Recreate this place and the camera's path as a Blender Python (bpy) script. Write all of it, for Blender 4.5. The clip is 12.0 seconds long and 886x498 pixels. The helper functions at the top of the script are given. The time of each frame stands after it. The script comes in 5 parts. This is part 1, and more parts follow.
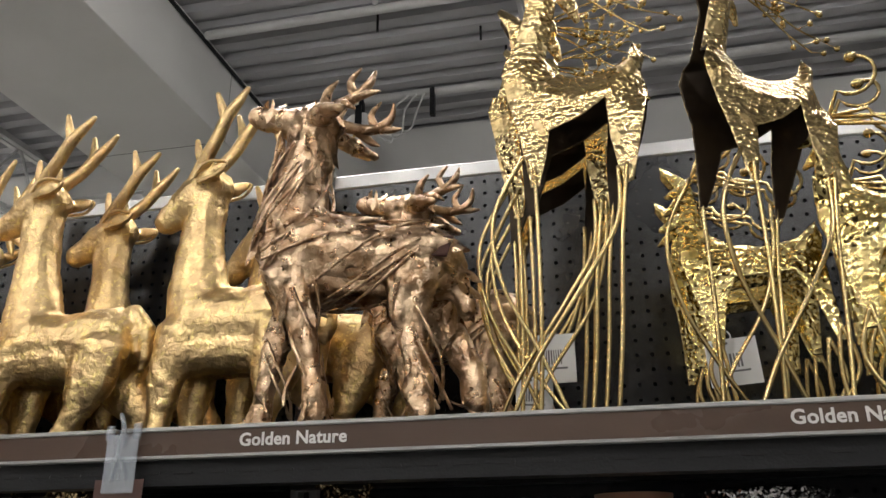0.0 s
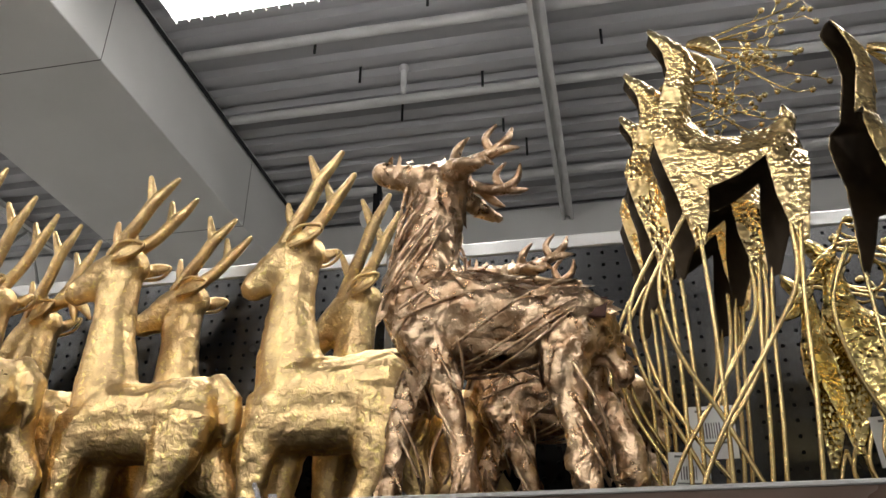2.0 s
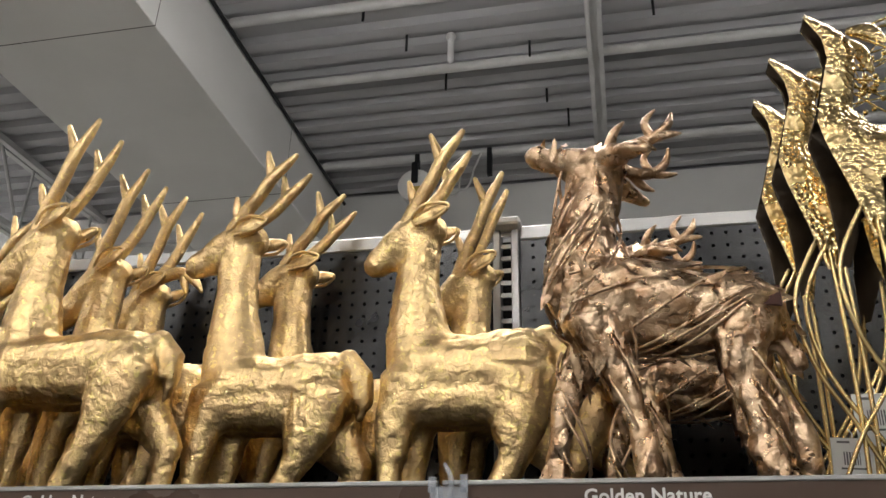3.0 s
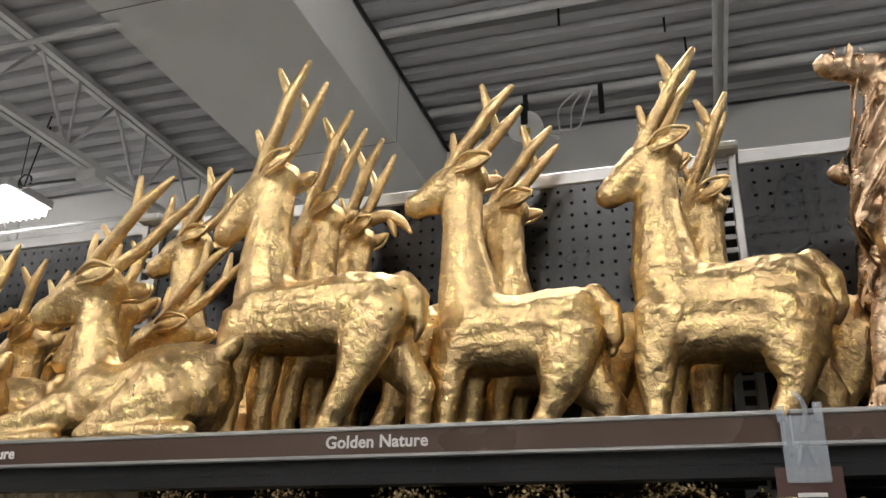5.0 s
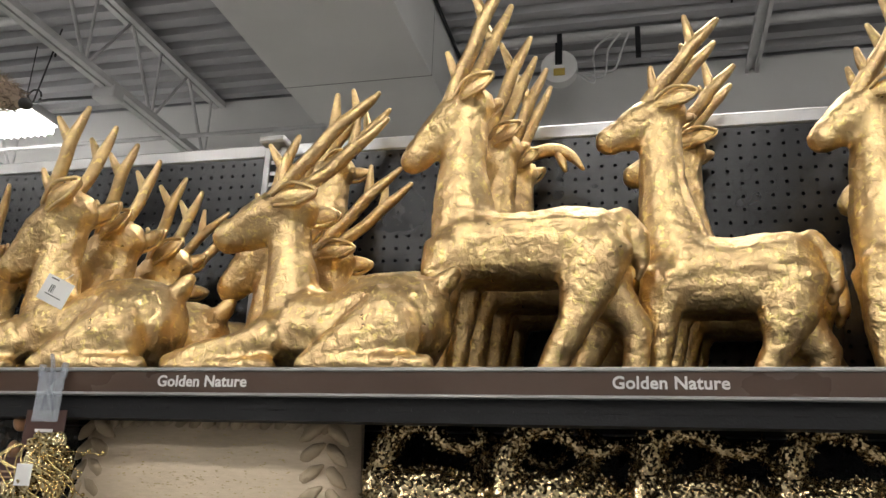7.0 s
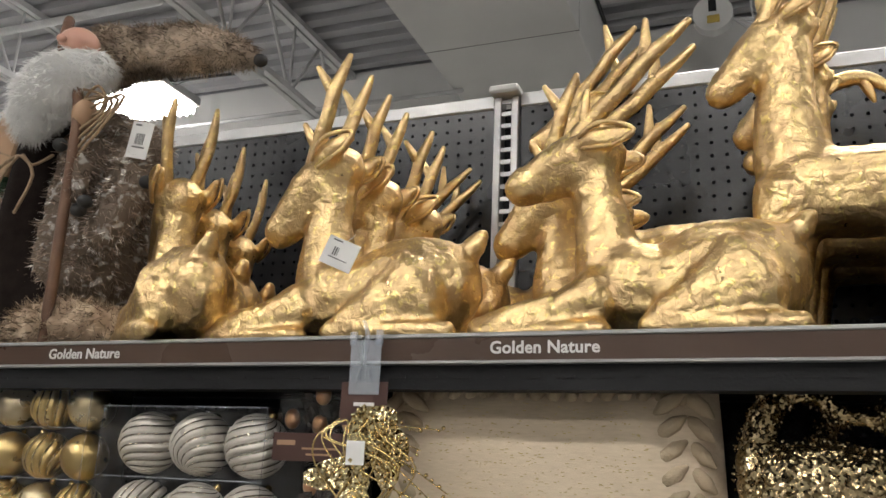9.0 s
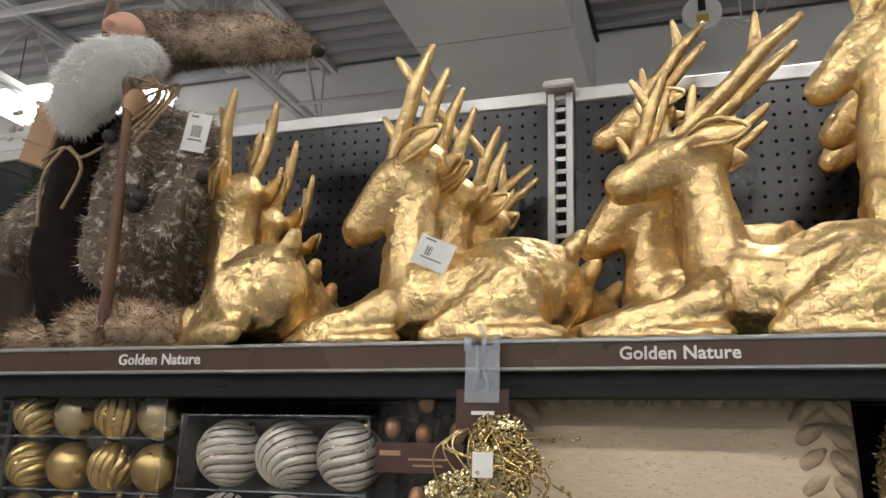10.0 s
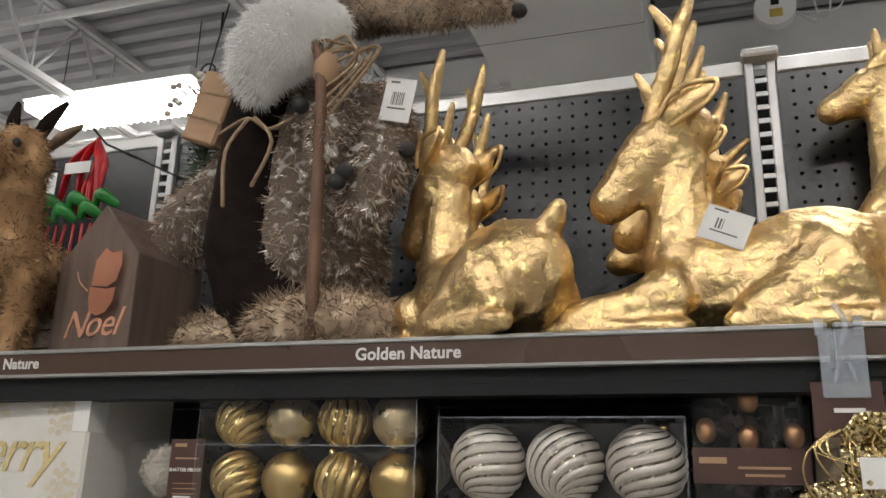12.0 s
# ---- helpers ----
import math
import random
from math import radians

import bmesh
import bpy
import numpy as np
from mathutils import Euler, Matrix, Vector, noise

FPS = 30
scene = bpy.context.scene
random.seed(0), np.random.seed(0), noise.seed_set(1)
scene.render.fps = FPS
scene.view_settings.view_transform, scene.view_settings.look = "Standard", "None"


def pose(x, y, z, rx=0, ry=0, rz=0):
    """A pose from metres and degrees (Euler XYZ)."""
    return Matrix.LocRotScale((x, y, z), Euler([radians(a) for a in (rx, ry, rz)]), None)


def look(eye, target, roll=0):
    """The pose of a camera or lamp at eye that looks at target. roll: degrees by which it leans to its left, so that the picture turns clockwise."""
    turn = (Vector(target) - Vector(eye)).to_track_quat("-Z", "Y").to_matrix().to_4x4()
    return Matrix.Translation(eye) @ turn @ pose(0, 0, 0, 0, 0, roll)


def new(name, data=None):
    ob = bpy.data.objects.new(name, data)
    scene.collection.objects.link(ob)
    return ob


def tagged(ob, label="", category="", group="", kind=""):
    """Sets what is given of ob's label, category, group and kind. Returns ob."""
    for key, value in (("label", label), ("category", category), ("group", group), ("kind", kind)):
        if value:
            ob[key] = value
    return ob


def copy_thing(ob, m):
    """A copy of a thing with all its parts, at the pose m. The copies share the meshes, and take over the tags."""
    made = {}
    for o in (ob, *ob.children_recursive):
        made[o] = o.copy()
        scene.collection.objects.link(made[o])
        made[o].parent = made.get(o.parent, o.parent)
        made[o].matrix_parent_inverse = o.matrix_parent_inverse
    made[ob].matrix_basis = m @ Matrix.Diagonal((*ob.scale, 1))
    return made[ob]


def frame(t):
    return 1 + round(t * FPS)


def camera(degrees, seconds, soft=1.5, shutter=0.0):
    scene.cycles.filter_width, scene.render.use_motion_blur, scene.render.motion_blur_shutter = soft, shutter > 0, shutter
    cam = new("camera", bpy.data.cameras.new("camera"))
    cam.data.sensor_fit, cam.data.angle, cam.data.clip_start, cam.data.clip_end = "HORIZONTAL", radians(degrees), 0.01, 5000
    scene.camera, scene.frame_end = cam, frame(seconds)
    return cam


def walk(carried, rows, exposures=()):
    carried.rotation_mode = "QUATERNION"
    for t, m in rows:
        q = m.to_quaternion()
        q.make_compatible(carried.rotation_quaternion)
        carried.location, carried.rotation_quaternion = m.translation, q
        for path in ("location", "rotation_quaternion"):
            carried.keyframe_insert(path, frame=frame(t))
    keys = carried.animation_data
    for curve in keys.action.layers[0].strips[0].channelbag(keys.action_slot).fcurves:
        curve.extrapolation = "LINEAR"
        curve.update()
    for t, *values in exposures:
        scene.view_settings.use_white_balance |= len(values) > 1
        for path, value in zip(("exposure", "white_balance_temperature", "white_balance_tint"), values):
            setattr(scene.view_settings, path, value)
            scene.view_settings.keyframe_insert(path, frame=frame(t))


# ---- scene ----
cam = camera(56.3, 12.0)
PATH = [
    (0, (0.547, 0.195, 1.551), (0.124, 2.012, 2.272), -0.3),
    (0.5, (0.482, 0.211, 1.541), (0.008, 1.992, 2.318), -0.7),
    (1, (0.437, 0.214, 1.55), (-0.019, 1.955, 2.423), -1.1),
    (1.5, (0.395, 0.23, 1.538), (0.001, 1.943, 2.491), -0.3),
    (2, (0.344, 0.226, 1.534), (-0.022, 1.956, 2.469), 0.4),
    (2.5, (0.255, 0.201, 1.544), (-0.107, 1.954, 2.436), 1.0),
    (3, (0.159, 0.168, 1.546), (-0.227, 1.931, 2.407), 1.4),
    (3.5, (0.076, 0.137, 1.541), (-0.366, 1.898, 2.379), 1.1),
    (3.7, (0.048, 0.119, 1.538), (-0.421, 1.879, 2.364), 1.1),
    (5.3, (-0.172, 0.167, 1.538), (-0.733, 1.939, 2.276), 0.9),
    (5.5, (-0.223, 0.171, 1.534), (-0.768, 1.95, 2.267), 1.4),
    (6, (-0.345, 0.16, 1.538), (-0.856, 1.971, 2.216), 1.7),
    (6.5, (-0.438, 0.144, 1.535), (-0.908, 1.983, 2.166), 2.2),
    (7, (-0.484, 0.108, 1.537), (-0.963, 1.951, 2.149), 2.5),
    (7.5, (-0.567, 0.083, 1.538), (-1.139, 1.911, 2.114), 2.4),
    (7.7, (-0.588, 0.084, 1.536), (-1.2, 1.905, 2.091), 2.6),
    (9.3, (-0.853, 0.163, 1.539), (-1.556, 1.958, 2.074), 2.5),
    (9.5, (-0.879, 0.152, 1.538), (-1.562, 1.954, 2.07), 2.4),
    (10, (-1.0, 0.137, 1.549), (-1.601, 1.969, 2.081), 1.9),
    (10.5, (-1.11, 0.142, 1.541), (-1.655, 1.998, 2.05), 1.6),
    (11, (-1.209, 0.132, 1.533), (-1.757, 1.993, 2.02), 1.7),
    (11.5, (-1.282, 0.152, 1.537), (-1.874, 1.993, 2.045), 1.5),
    (12, (-1.353, 0.194, 1.539), (-1.966, 2.013, 2.101), 1.5),
]
walk(cam, [(t, look(eye, target, roll)) for t, eye, target, roll in PATH])

# ---- world and lights ----
world = bpy.data.worlds.new("world")
scene.world = world
world.use_nodes = True
world.node_tree.nodes["Background"].inputs[0].default_value = (0.9, 0.93, 1.0, 1)
world.node_tree.nodes["Background"].inputs[1].default_value = 0.03
LAMP_POWER = 20.5
SHELF, FRONT, BACK = 1.70, 1.05, 1.60
DECK, WALL_Y = 4.30, 4.90

# ---- materials ----


def mat(name, color, rough=0.5, metal=0.0, color2=None, scale=8.0, bump=0.0, bump_scale=60.0, rough_var=0.0, per_object=0.0, detail=4.0, contrast=(0.35, 0.65), stretch=None, sparkle=0.0):
    """A surface with grain at two scales, a second colour in patches, uneven gloss and fine relief."""
    m = bpy.data.materials.new(name)
    m.use_nodes = True
    nt = m.node_tree
    b = nt.nodes["Principled BSDF"]
    b.inputs["Roughness"].default_value, b.inputs["Metallic"].default_value = rough, metal
    tc = nt.nodes.new("ShaderNodeTexCoord")
    src = tc.outputs["Object"]
    if stretch:
        mp = nt.nodes.new("ShaderNodeMapping")
        mp.inputs["Scale"].default_value = stretch
        nt.links.new(src, mp.inputs[0])
        src = mp.outputs[0]
    n1 = nt.nodes.new("ShaderNodeTexNoise")
    n1.inputs["Scale"].default_value, n1.inputs["Detail"].default_value = scale, detail
    nt.links.new(src, n1.inputs["Vector"])
    ramp = nt.nodes.new("ShaderNodeValToRGB")
    ramp.color_ramp.elements[0].position, ramp.color_ramp.elements[1].position = contrast
    c2 = color2 or tuple(c * 0.85 for c in color)
    ramp.color_ramp.elements[0].color, ramp.color_ramp.elements[1].color = (*color, 1), (*c2, 1)
    nt.links.new(n1.outputs["Fac"], ramp.inputs[0])
    out = ramp.outputs[0]
    if per_object:
        oi = nt.nodes.new("ShaderNodeObjectInfo")
        hsv = nt.nodes.new("ShaderNodeHueSaturation")
        mr = nt.nodes.new("ShaderNodeMapRange")
        mr.inputs[3].default_value, mr.inputs[4].default_value = 1 - per_object, 1 + per_object
        nt.links.new(oi.outputs["Random"], mr.inputs[0])
        nt.links.new(mr.outputs[0], hsv.inputs["Value"])
        nt.links.new(out, hsv.inputs["Color"])
        out = hsv.outputs[0]
    nt.links.new(out, b.inputs["Base Color"])
    n2 = nt.nodes.new("ShaderNodeTexNoise")
    n2.inputs["Scale"].default_value, n2.inputs["Detail"].default_value = bump_scale, 3.0
    nt.links.new(src, n2.inputs["Vector"])
    if rough_var:
        mr = nt.nodes.new("ShaderNodeMapRange")
        mr.inputs[1].default_value, mr.inputs[2].default_value = 0.3, 0.7
        mr.inputs[3].default_value, mr.inputs[4].default_value = max(0.03, rough - rough_var), min(1, rough + rough_var)
        n3 = nt.nodes.new("ShaderNodeTexNoise")
        n3.inputs["Scale"].default_value, n3.inputs["Detail"].default_value = scale * 1.7, 5.0
        nt.links.new(src, n3.inputs["Vector"])
        nt.links.new(n3.outputs["Fac"], mr.inputs[0])
        nt.links.new(mr.outputs[0], b.inputs["Roughness"])
    if bump:
        bp = nt.nodes.new("ShaderNodeBump")
        bp.inputs["Strength"].default_value, bp.inputs["Distance"].default_value = bump, 0.002
        nt.links.new(n2.outputs["Fac"], bp.inputs["Height"])
        nt.links.new(bp.outputs[0], b.inputs["Normal"])
    return m


def hammered(name, color, color2, rough, cell, strength):
    """Metal with dents or flakes: a cell pattern drives the relief."""
    m = mat(name, color, rough, 1.0, color2, 14.0, 0, 60, 0.1)
    nt = m.node_tree
    tc = nt.nodes.new("ShaderNodeTexCoord")
    v = nt.nodes.new("ShaderNodeTexVoronoi")
    v.inputs["Scale"].default_value = cell
    nt.links.new(tc.outputs["Object"], v.inputs["Vector"])
    bp = nt.nodes.new("ShaderNodeBump")
    bp.inputs["Strength"].default_value, bp.inputs["Distance"].default_value = strength, 0.004
    nt.links.new(v.outputs["Distance"], bp.inputs["Height"])
    nt.links.new(bp.outputs[0], nt.nodes["Principled BSDF"].inputs["Normal"])
    return m


def gold_leaf(name, color, color2, dull=0.43, bump=0.0034, fleck=(0.97, 0.78, 0.32)):
    """Crumpled metal leaf: dull skin with bright foil patches, creases and fine grain."""
    m = mat(name, color, 0.5, 1.0, color2, 40.0, 0, 60, 0, 0.05, 8.0, (0.40, 0.68))
    nt = m.node_tree
    b = nt.nodes["Principled BSDF"]
    tc = nt.nodes.new("ShaderNodeTexCoord")
    n = nt.nodes.new("ShaderNodeTexNoise")
    n.inputs["Scale"].default_value, n.inputs["Detail"].default_value = 70.0, 8.0
    nt.links.new(tc.outputs["Object"], n.inputs["Vector"])
    mr = nt.nodes.new("ShaderNodeMapRange")
    mr.inputs[1].default_value, mr.inputs[2].default_value = 0.40, 0.72
    mr.inputs[3].default_value, mr.inputs[4].default_value = dull, 0.27
    nt.links.new(n.outputs["Fac"], mr.inputs[0])
    fl = nt.nodes.new("ShaderNodeTexNoise")
    fl.inputs["Scale"].default_value, fl.inputs["Detail"].default_value, fl.inputs["Distortion"].default_value = 95.0, 5.0, 1.0
    nt.links.new(tc.outputs["Object"], fl.inputs["Vector"])
    mask = nt.nodes.new("ShaderNodeMapRange")
    mask.inputs[1].default_value, mask.inputs[2].default_value = 0.57, 0.66
    nt.links.new(fl.outputs["Fac"], mask.inputs[0])
    gloss = nt.nodes.new("ShaderNodeMix")
    gloss.inputs[3].default_value = 0.28
    nt.links.new(mask.outputs[0], gloss.inputs[0])
    nt.links.new(mr.outputs[0], gloss.inputs[2])
    nt.links.new(gloss.outputs[0], b.inputs["Roughness"])
    tint = nt.nodes.new("ShaderNodeMix")
    tint.data_type = "RGBA"
    tint.inputs[7].default_value = (*fleck, 1)
    nt.links.new(mask.outputs[0], tint.inputs[0])
    nt.links.new(b.inputs["Base Color"].links[0].from_socket, tint.inputs[6])
    nt.links.new(tint.outputs[2], b.inputs["Base Color"])
    big = nt.nodes.new("ShaderNodeTexNoise")
    big.inputs["Scale"].default_value, big.inputs["Detail"].default_value, big.inputs["Distortion"].default_value = 85.0, 6.0, 0.6
    nt.links.new(tc.outputs["Object"], big.inputs["Vector"])
    bp = nt.nodes.new("ShaderNodeBump")
    bp.inputs["Strength"].default_value, bp.inputs["Distance"].default_value = 1.0, bump
    nt.links.new(big.outputs["Fac"], bp.inputs["Height"])
    nt.links.new(bp.outputs[0], b.inputs["Normal"])
    return m


def island_fur(name, dark, pale, patch, edge=(0.53, 0.68)):
    """Fur: pale spots over a dark ground, and each hair its own tone."""
    m = mat(name, dark, 0.9, 0, pale, patch, 0, 60, 0, 0, 1.0, edge)
    nt = m.node_tree
    b = nt.nodes["Principled BSDF"]
    src = b.inputs["Base Color"].links[0].from_socket
    geo = nt.nodes.new("ShaderNodeNewGeometry")
    mr = nt.nodes.new("ShaderNodeMapRange")
    mr.inputs[3].default_value, mr.inputs[4].default_value = 0.45, 1.7
    nt.links.new(geo.outputs["Random Per Island"], mr.inputs[0])
    hsv = nt.nodes.new("ShaderNodeHueSaturation")
    nt.links.new(mr.outputs[0], hsv.inputs["Value"])
    nt.links.new(src, hsv.inputs["Color"])
    nt.links.new(hsv.outputs[0], b.inputs["Base Color"])
    return m


def sequin(name, color, color2, cell):
    """Loose glitter: each flake takes its own tilt and tone from its cell."""
    m = bpy.data.materials.new(name)
    m.use_nodes = True
    nt = m.node_tree
    b = nt.nodes["Principled BSDF"]
    b.inputs["Metallic"].default_value, b.inputs["Roughness"].default_value = 1.0, 0.22
    tc = nt.nodes.new("ShaderNodeTexCoord")
    v = nt.nodes.new("ShaderNodeTexVoronoi")
    v.inputs["Scale"].default_value = cell
    nt.links.new(tc.outputs["Object"], v.inputs["Vector"])
    mix = nt.nodes.new("ShaderNodeMix")
    mix.data_type = "RGBA"
    mix.inputs[6].default_value, mix.inputs[7].default_value = (*color, 1), (*color2, 1)
    sep = nt.nodes.new("ShaderNodeSeparateColor")
    nt.links.new(v.outputs["Color"], sep.inputs[0])
    nt.links.new(sep.outputs[0], mix.inputs[0])
    nt.links.new(mix.outputs[2], b.inputs["Base Color"])
    geo = nt.nodes.new("ShaderNodeNewGeometry")
    sub = nt.nodes.new("ShaderNodeVectorMath")
    sub.operation = "MULTIPLY_ADD"
    sub.inputs[1].default_value, sub.inputs[2].default_value = (1.2, 1.2, 1.2), (-0.6, -0.6, -0.6)
    nt.links.new(v.outputs["Color"], sub.inputs[0])
    add = nt.nodes.new("ShaderNodeVectorMath")
    nt.links.new(geo.outputs["Normal"], add.inputs[0])
    nt.links.new(sub.outputs[0], add.inputs[1])
    nrm = nt.nodes.new("ShaderNodeVectorMath")
    nrm.operation = "NORMALIZE"
    nt.links.new(add.outputs[0], nrm.inputs[0])
    nt.links.new(nrm.outputs[0], b.inputs["Normal"])
    return m


def glow(name, color, power):
    m = bpy.data.materials.new(name)
    m.use_nodes = True
    b = m.node_tree.nodes["Principled BSDF"]
    b.inputs["Base Color"].default_value = (0.9, 0.9, 0.9, 1)
    b.inputs["Emission Color"].default_value = (*color, 1)
    b.inputs["Emission Strength"].default_value = power
    return m


def clear_film(name, rough=0.05, body=0.0):
    m = bpy.data.materials.new(name)
    m.use_nodes = True
    nt = m.node_tree
    b = nt.nodes["Principled BSDF"]
    b.inputs["Roughness"].default_value, b.inputs["Base Color"].default_value = rough, (0.95, 0.95, 0.95, 1)
    tr = nt.nodes.new("ShaderNodeBsdfTransparent")
    mx = nt.nodes.new("ShaderNodeMixShader")
    lay = nt.nodes.new("ShaderNodeLayerWeight")
    lay.inputs[0].default_value = 0.25
    lw = nt.nodes.new("ShaderNodeMath")
    lw.operation = "MULTIPLY_ADD"
    lw.inputs[1].default_value, lw.inputs[2].default_value = 0.35, 0.03
    nt.links.new(lay.outputs["Facing"], lw.inputs[0])
    gl = nt.nodes.new("ShaderNodeBsdfGlossy")
    gl.inputs["Roughness"].default_value = rough
    nt.links.new(lw.outputs[0], mx.inputs[0])
    nt.links.new(tr.outputs[0], mx.inputs[1])
    nt.links.new(gl.outputs[0], mx.inputs[2])
    if body:
        m2 = nt.nodes.new("ShaderNodeMixShader")
        m2.inputs[0].default_value = body
        b.inputs["Base Color"].default_value = (0.60, 0.66, 0.74, 1)
        nt.links.new(mx.outputs[0], m2.inputs[1])
        nt.links.new(b.outputs[0], m2.inputs[2])
        mx = m2
    nt.links.new(mx.outputs[0], nt.nodes["Material Output"].inputs[0])
    return m


GOLD = gold_leaf("gold_leaf", (0.70, 0.49, 0.255), (0.90, 0.68, 0.33))
BRONZE = gold_leaf("bronze_bark", (0.43, 0.270, 0.155), (0.90, 0.68, 0.46), 0.28, 0.0036, (0.86, 0.66, 0.46))
BRASS = hammered("hammered_brass", (0.80, 0.63, 0.33), (0.72, 0.53, 0.25), 0.24, 150.0, 0.55)
ROD = mat("brass_rod", (0.74, 0.58, 0.28), 0.24, 1.0, (0.62, 0.46, 0.2), 20, 0.1, 80)
FOIL = hammered("crumpled_gold", (0.84, 0.70, 0.34), (0.76, 0.58, 0.22), 0.2, 120.0, 0.6)
# dark brown inner faces, with the shade between the sheets put into the colour
INNER = mat("shaded_brown_inside", (0.030, 0.020, 0.012), 0.42, 0.6, (0.055, 0.036, 0.018), 20, 0.1, 80)
GLITTER = sequin("bronze_glitter", (0.24, 0.18, 0.09), (0.66, 0.53, 0.32), 300.0)
PAINT_DARK = mat("black_shelf_paint", (0.011, 0.0115, 0.013), 0.5, 0.0, (0.016, 0.0165, 0.018), 5, 0.15, 300, 0.08)
PEG = mat("black_pegboard", (0.007, 0.008, 0.010), 0.25, 0.0, (0.010, 0.011, 0.014), 4, 0.06, 250, 0.03)
PAINT_DARK.node_tree.nodes["Principled BSDF"].inputs["Specular IOR Level"].default_value = 0.22
PEG.node_tree.nodes["Principled BSDF"].inputs["Specular IOR Level"].default_value = 0.40
HOLE = mat("dark_void", (0.006, 0.006, 0.007), 0.8)
STEEL = mat("grey_steel", (0.46, 0.46, 0.45), 0.38, 0.6, (0.40, 0.40, 0.40), 12, 0.08, 200, 0.08)
STRIP = mat("brown_strip", (0.070, 0.040, 0.027), 0.30, 0.0, (0.080, 0.047, 0.032), 3, 0.05, 200, 0.05)
LETTER = mat("white_letter", (0.80, 0.78, 0.76), 0.5)
WHITE = mat("white_paint", (0.72, 0.72, 0.71), 0.6, 0, (0.66, 0.66, 0.65), 2.0, 0.1, 60, 0.05)
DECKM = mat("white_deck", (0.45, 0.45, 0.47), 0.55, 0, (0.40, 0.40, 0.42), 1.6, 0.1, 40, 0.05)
STEELWHITE = mat("white_steel", (0.62, 0.62, 0.62), 0.5, 0, (0.52, 0.52, 0.52), 6, 0.1, 80)
FLOORM = mat("floor_tile", (0.33, 0.315, 0.29), 0.35, 0, (0.28, 0.265, 0.24), 1.5, 0.1, 80, 0.1)
CARD = mat("white_card", (0.80, 0.80, 0.78), 0.45, 0, (0.74, 0.74, 0.73), 20)
INK = mat("ink", (0.03, 0.03, 0.03), 0.6)
PRINT = mat("grey_print", (0.16, 0.16, 0.16), 0.6)
BROWN_CARD = mat("brown_card", (0.060, 0.025, 0.019), 0.45, 0, (0.074, 0.033, 0.025), 9)
FUR = island_fur("grey_fur", (0.30, 0.235, 0.185), (0.84, 0.80, 0.74), 58, (0.57, 0.68))
HATFUR = island_fur("hat_fur", (0.13, 0.095, 0.072), (0.44, 0.36, 0.28), 9, (0.40, 0.66))
FURLIGHT = island_fur("tan_fur", (0.27, 0.20, 0.14), (0.46, 0.37, 0.27), 30)
BEARD = mat("white_wool", (0.90, 0.90, 0.89), 0.95, 0, (0.86, 0.86, 0.85), 30, 0.6, 200)
nt = BEARD.node_tree
thin, blend = nt.nodes.new("ShaderNodeBsdfTranslucent"), nt.nodes.new("ShaderNodeMixShader")
thin.inputs[0].default_value, blend.inputs[0].default_value = (0.92, 0.92, 0.91, 1), 0.5
nt.links.new(nt.nodes["Principled BSDF"].outputs[0], blend.inputs[1])
nt.links.new(thin.outputs[0], blend.inputs[2])
nt.links.new(blend.outputs[0], nt.nodes["Material Output"].inputs[0])
CLOTH = mat("dark_brown_cloth", (0.014, 0.010, 0.009), 0.95, 0, (0.020, 0.015, 0.013), 40, 0.5, 400)
SKIN = mat("painted_doll_face", (0.62, 0.36, 0.27), 0.5, 0, (0.58, 0.31, 0.23), 20)
WOODSTICK = mat("brown_stick", (0.12, 0.06, 0.035), 0.6, 0, (0.17, 0.09, 0.05), 20, 0.4, 120)
TWINE = mat("jute_twine", (0.36, 0.26, 0.16), 0.9, 0, (0.26, 0.18, 0.11), 90, 0.6, 300)
KRAFT = mat("kraft_paper", (0.42, 0.27, 0.16), 0.7, 0, (0.36, 0.22, 0.13), 12, 0.2, 100)
PINE = mat("green_needles", (0.025, 0.06, 0.025), 0.7, 0, (0.04, 0.085, 0.035), 30)
HOUSEWOOD = mat("grey_brown_wood", (0.115, 0.078, 0.060), 0.6, 0, (0.175, 0.125, 0.098), 9, 0.3, 90, 0.05, stretch=(6, 6, 0.6))
COPPER = mat("copper_foil", (0.86, 0.44, 0.28), 0.48, 0.55, (0.90, 0.50, 0.33), 20, 0.2, 90)
BRISTLE = island_fur("brown_bristle", (0.24, 0.145, 0.075), (0.40, 0.26, 0.14), 20)
RED = mat("red_ribbon", (0.55, 0.012, 0.02), 0.35, 0, (0.45, 0.01, 0.015), 20)
GREEN = mat("green_ribbon", (0.015, 0.22, 0.03), 0.35, 0, (0.012, 0.16, 0.02), 20)
LINEN = mat("cream_linen", (0.62, 0.51, 0.37), 0.75, 0, (0.68, 0.565, 0.42), 160, 0.12, 700, 0.0, stretch=(0.35, 1, 2.2))
BRAID = mat("braided_cord", (0.42, 0.33, 0.22), 0.7, 0, (0.47, 0.38, 0.26), 60, 0.7, 400)
BALLGOLD = mat("gold_ball", (0.66, 0.50, 0.23), 0.34, 1.0, (0.46, 0.33, 0.12), 30, 0.25, 300, 0.08, 0.1)
BALLPALE = mat("pale_gold_ball", (0.70, 0.61, 0.42), 0.32, 1.0, (0.50, 0.41, 0.25), 30, 0.2, 300, 0.08, 0.06)
BALLSILVER = mat("champagne_ball", (0.58, 0.54, 0.48), 0.34, 0.35, (0.64, 0.60, 0.54), 30, 0.2, 200, 0.08)
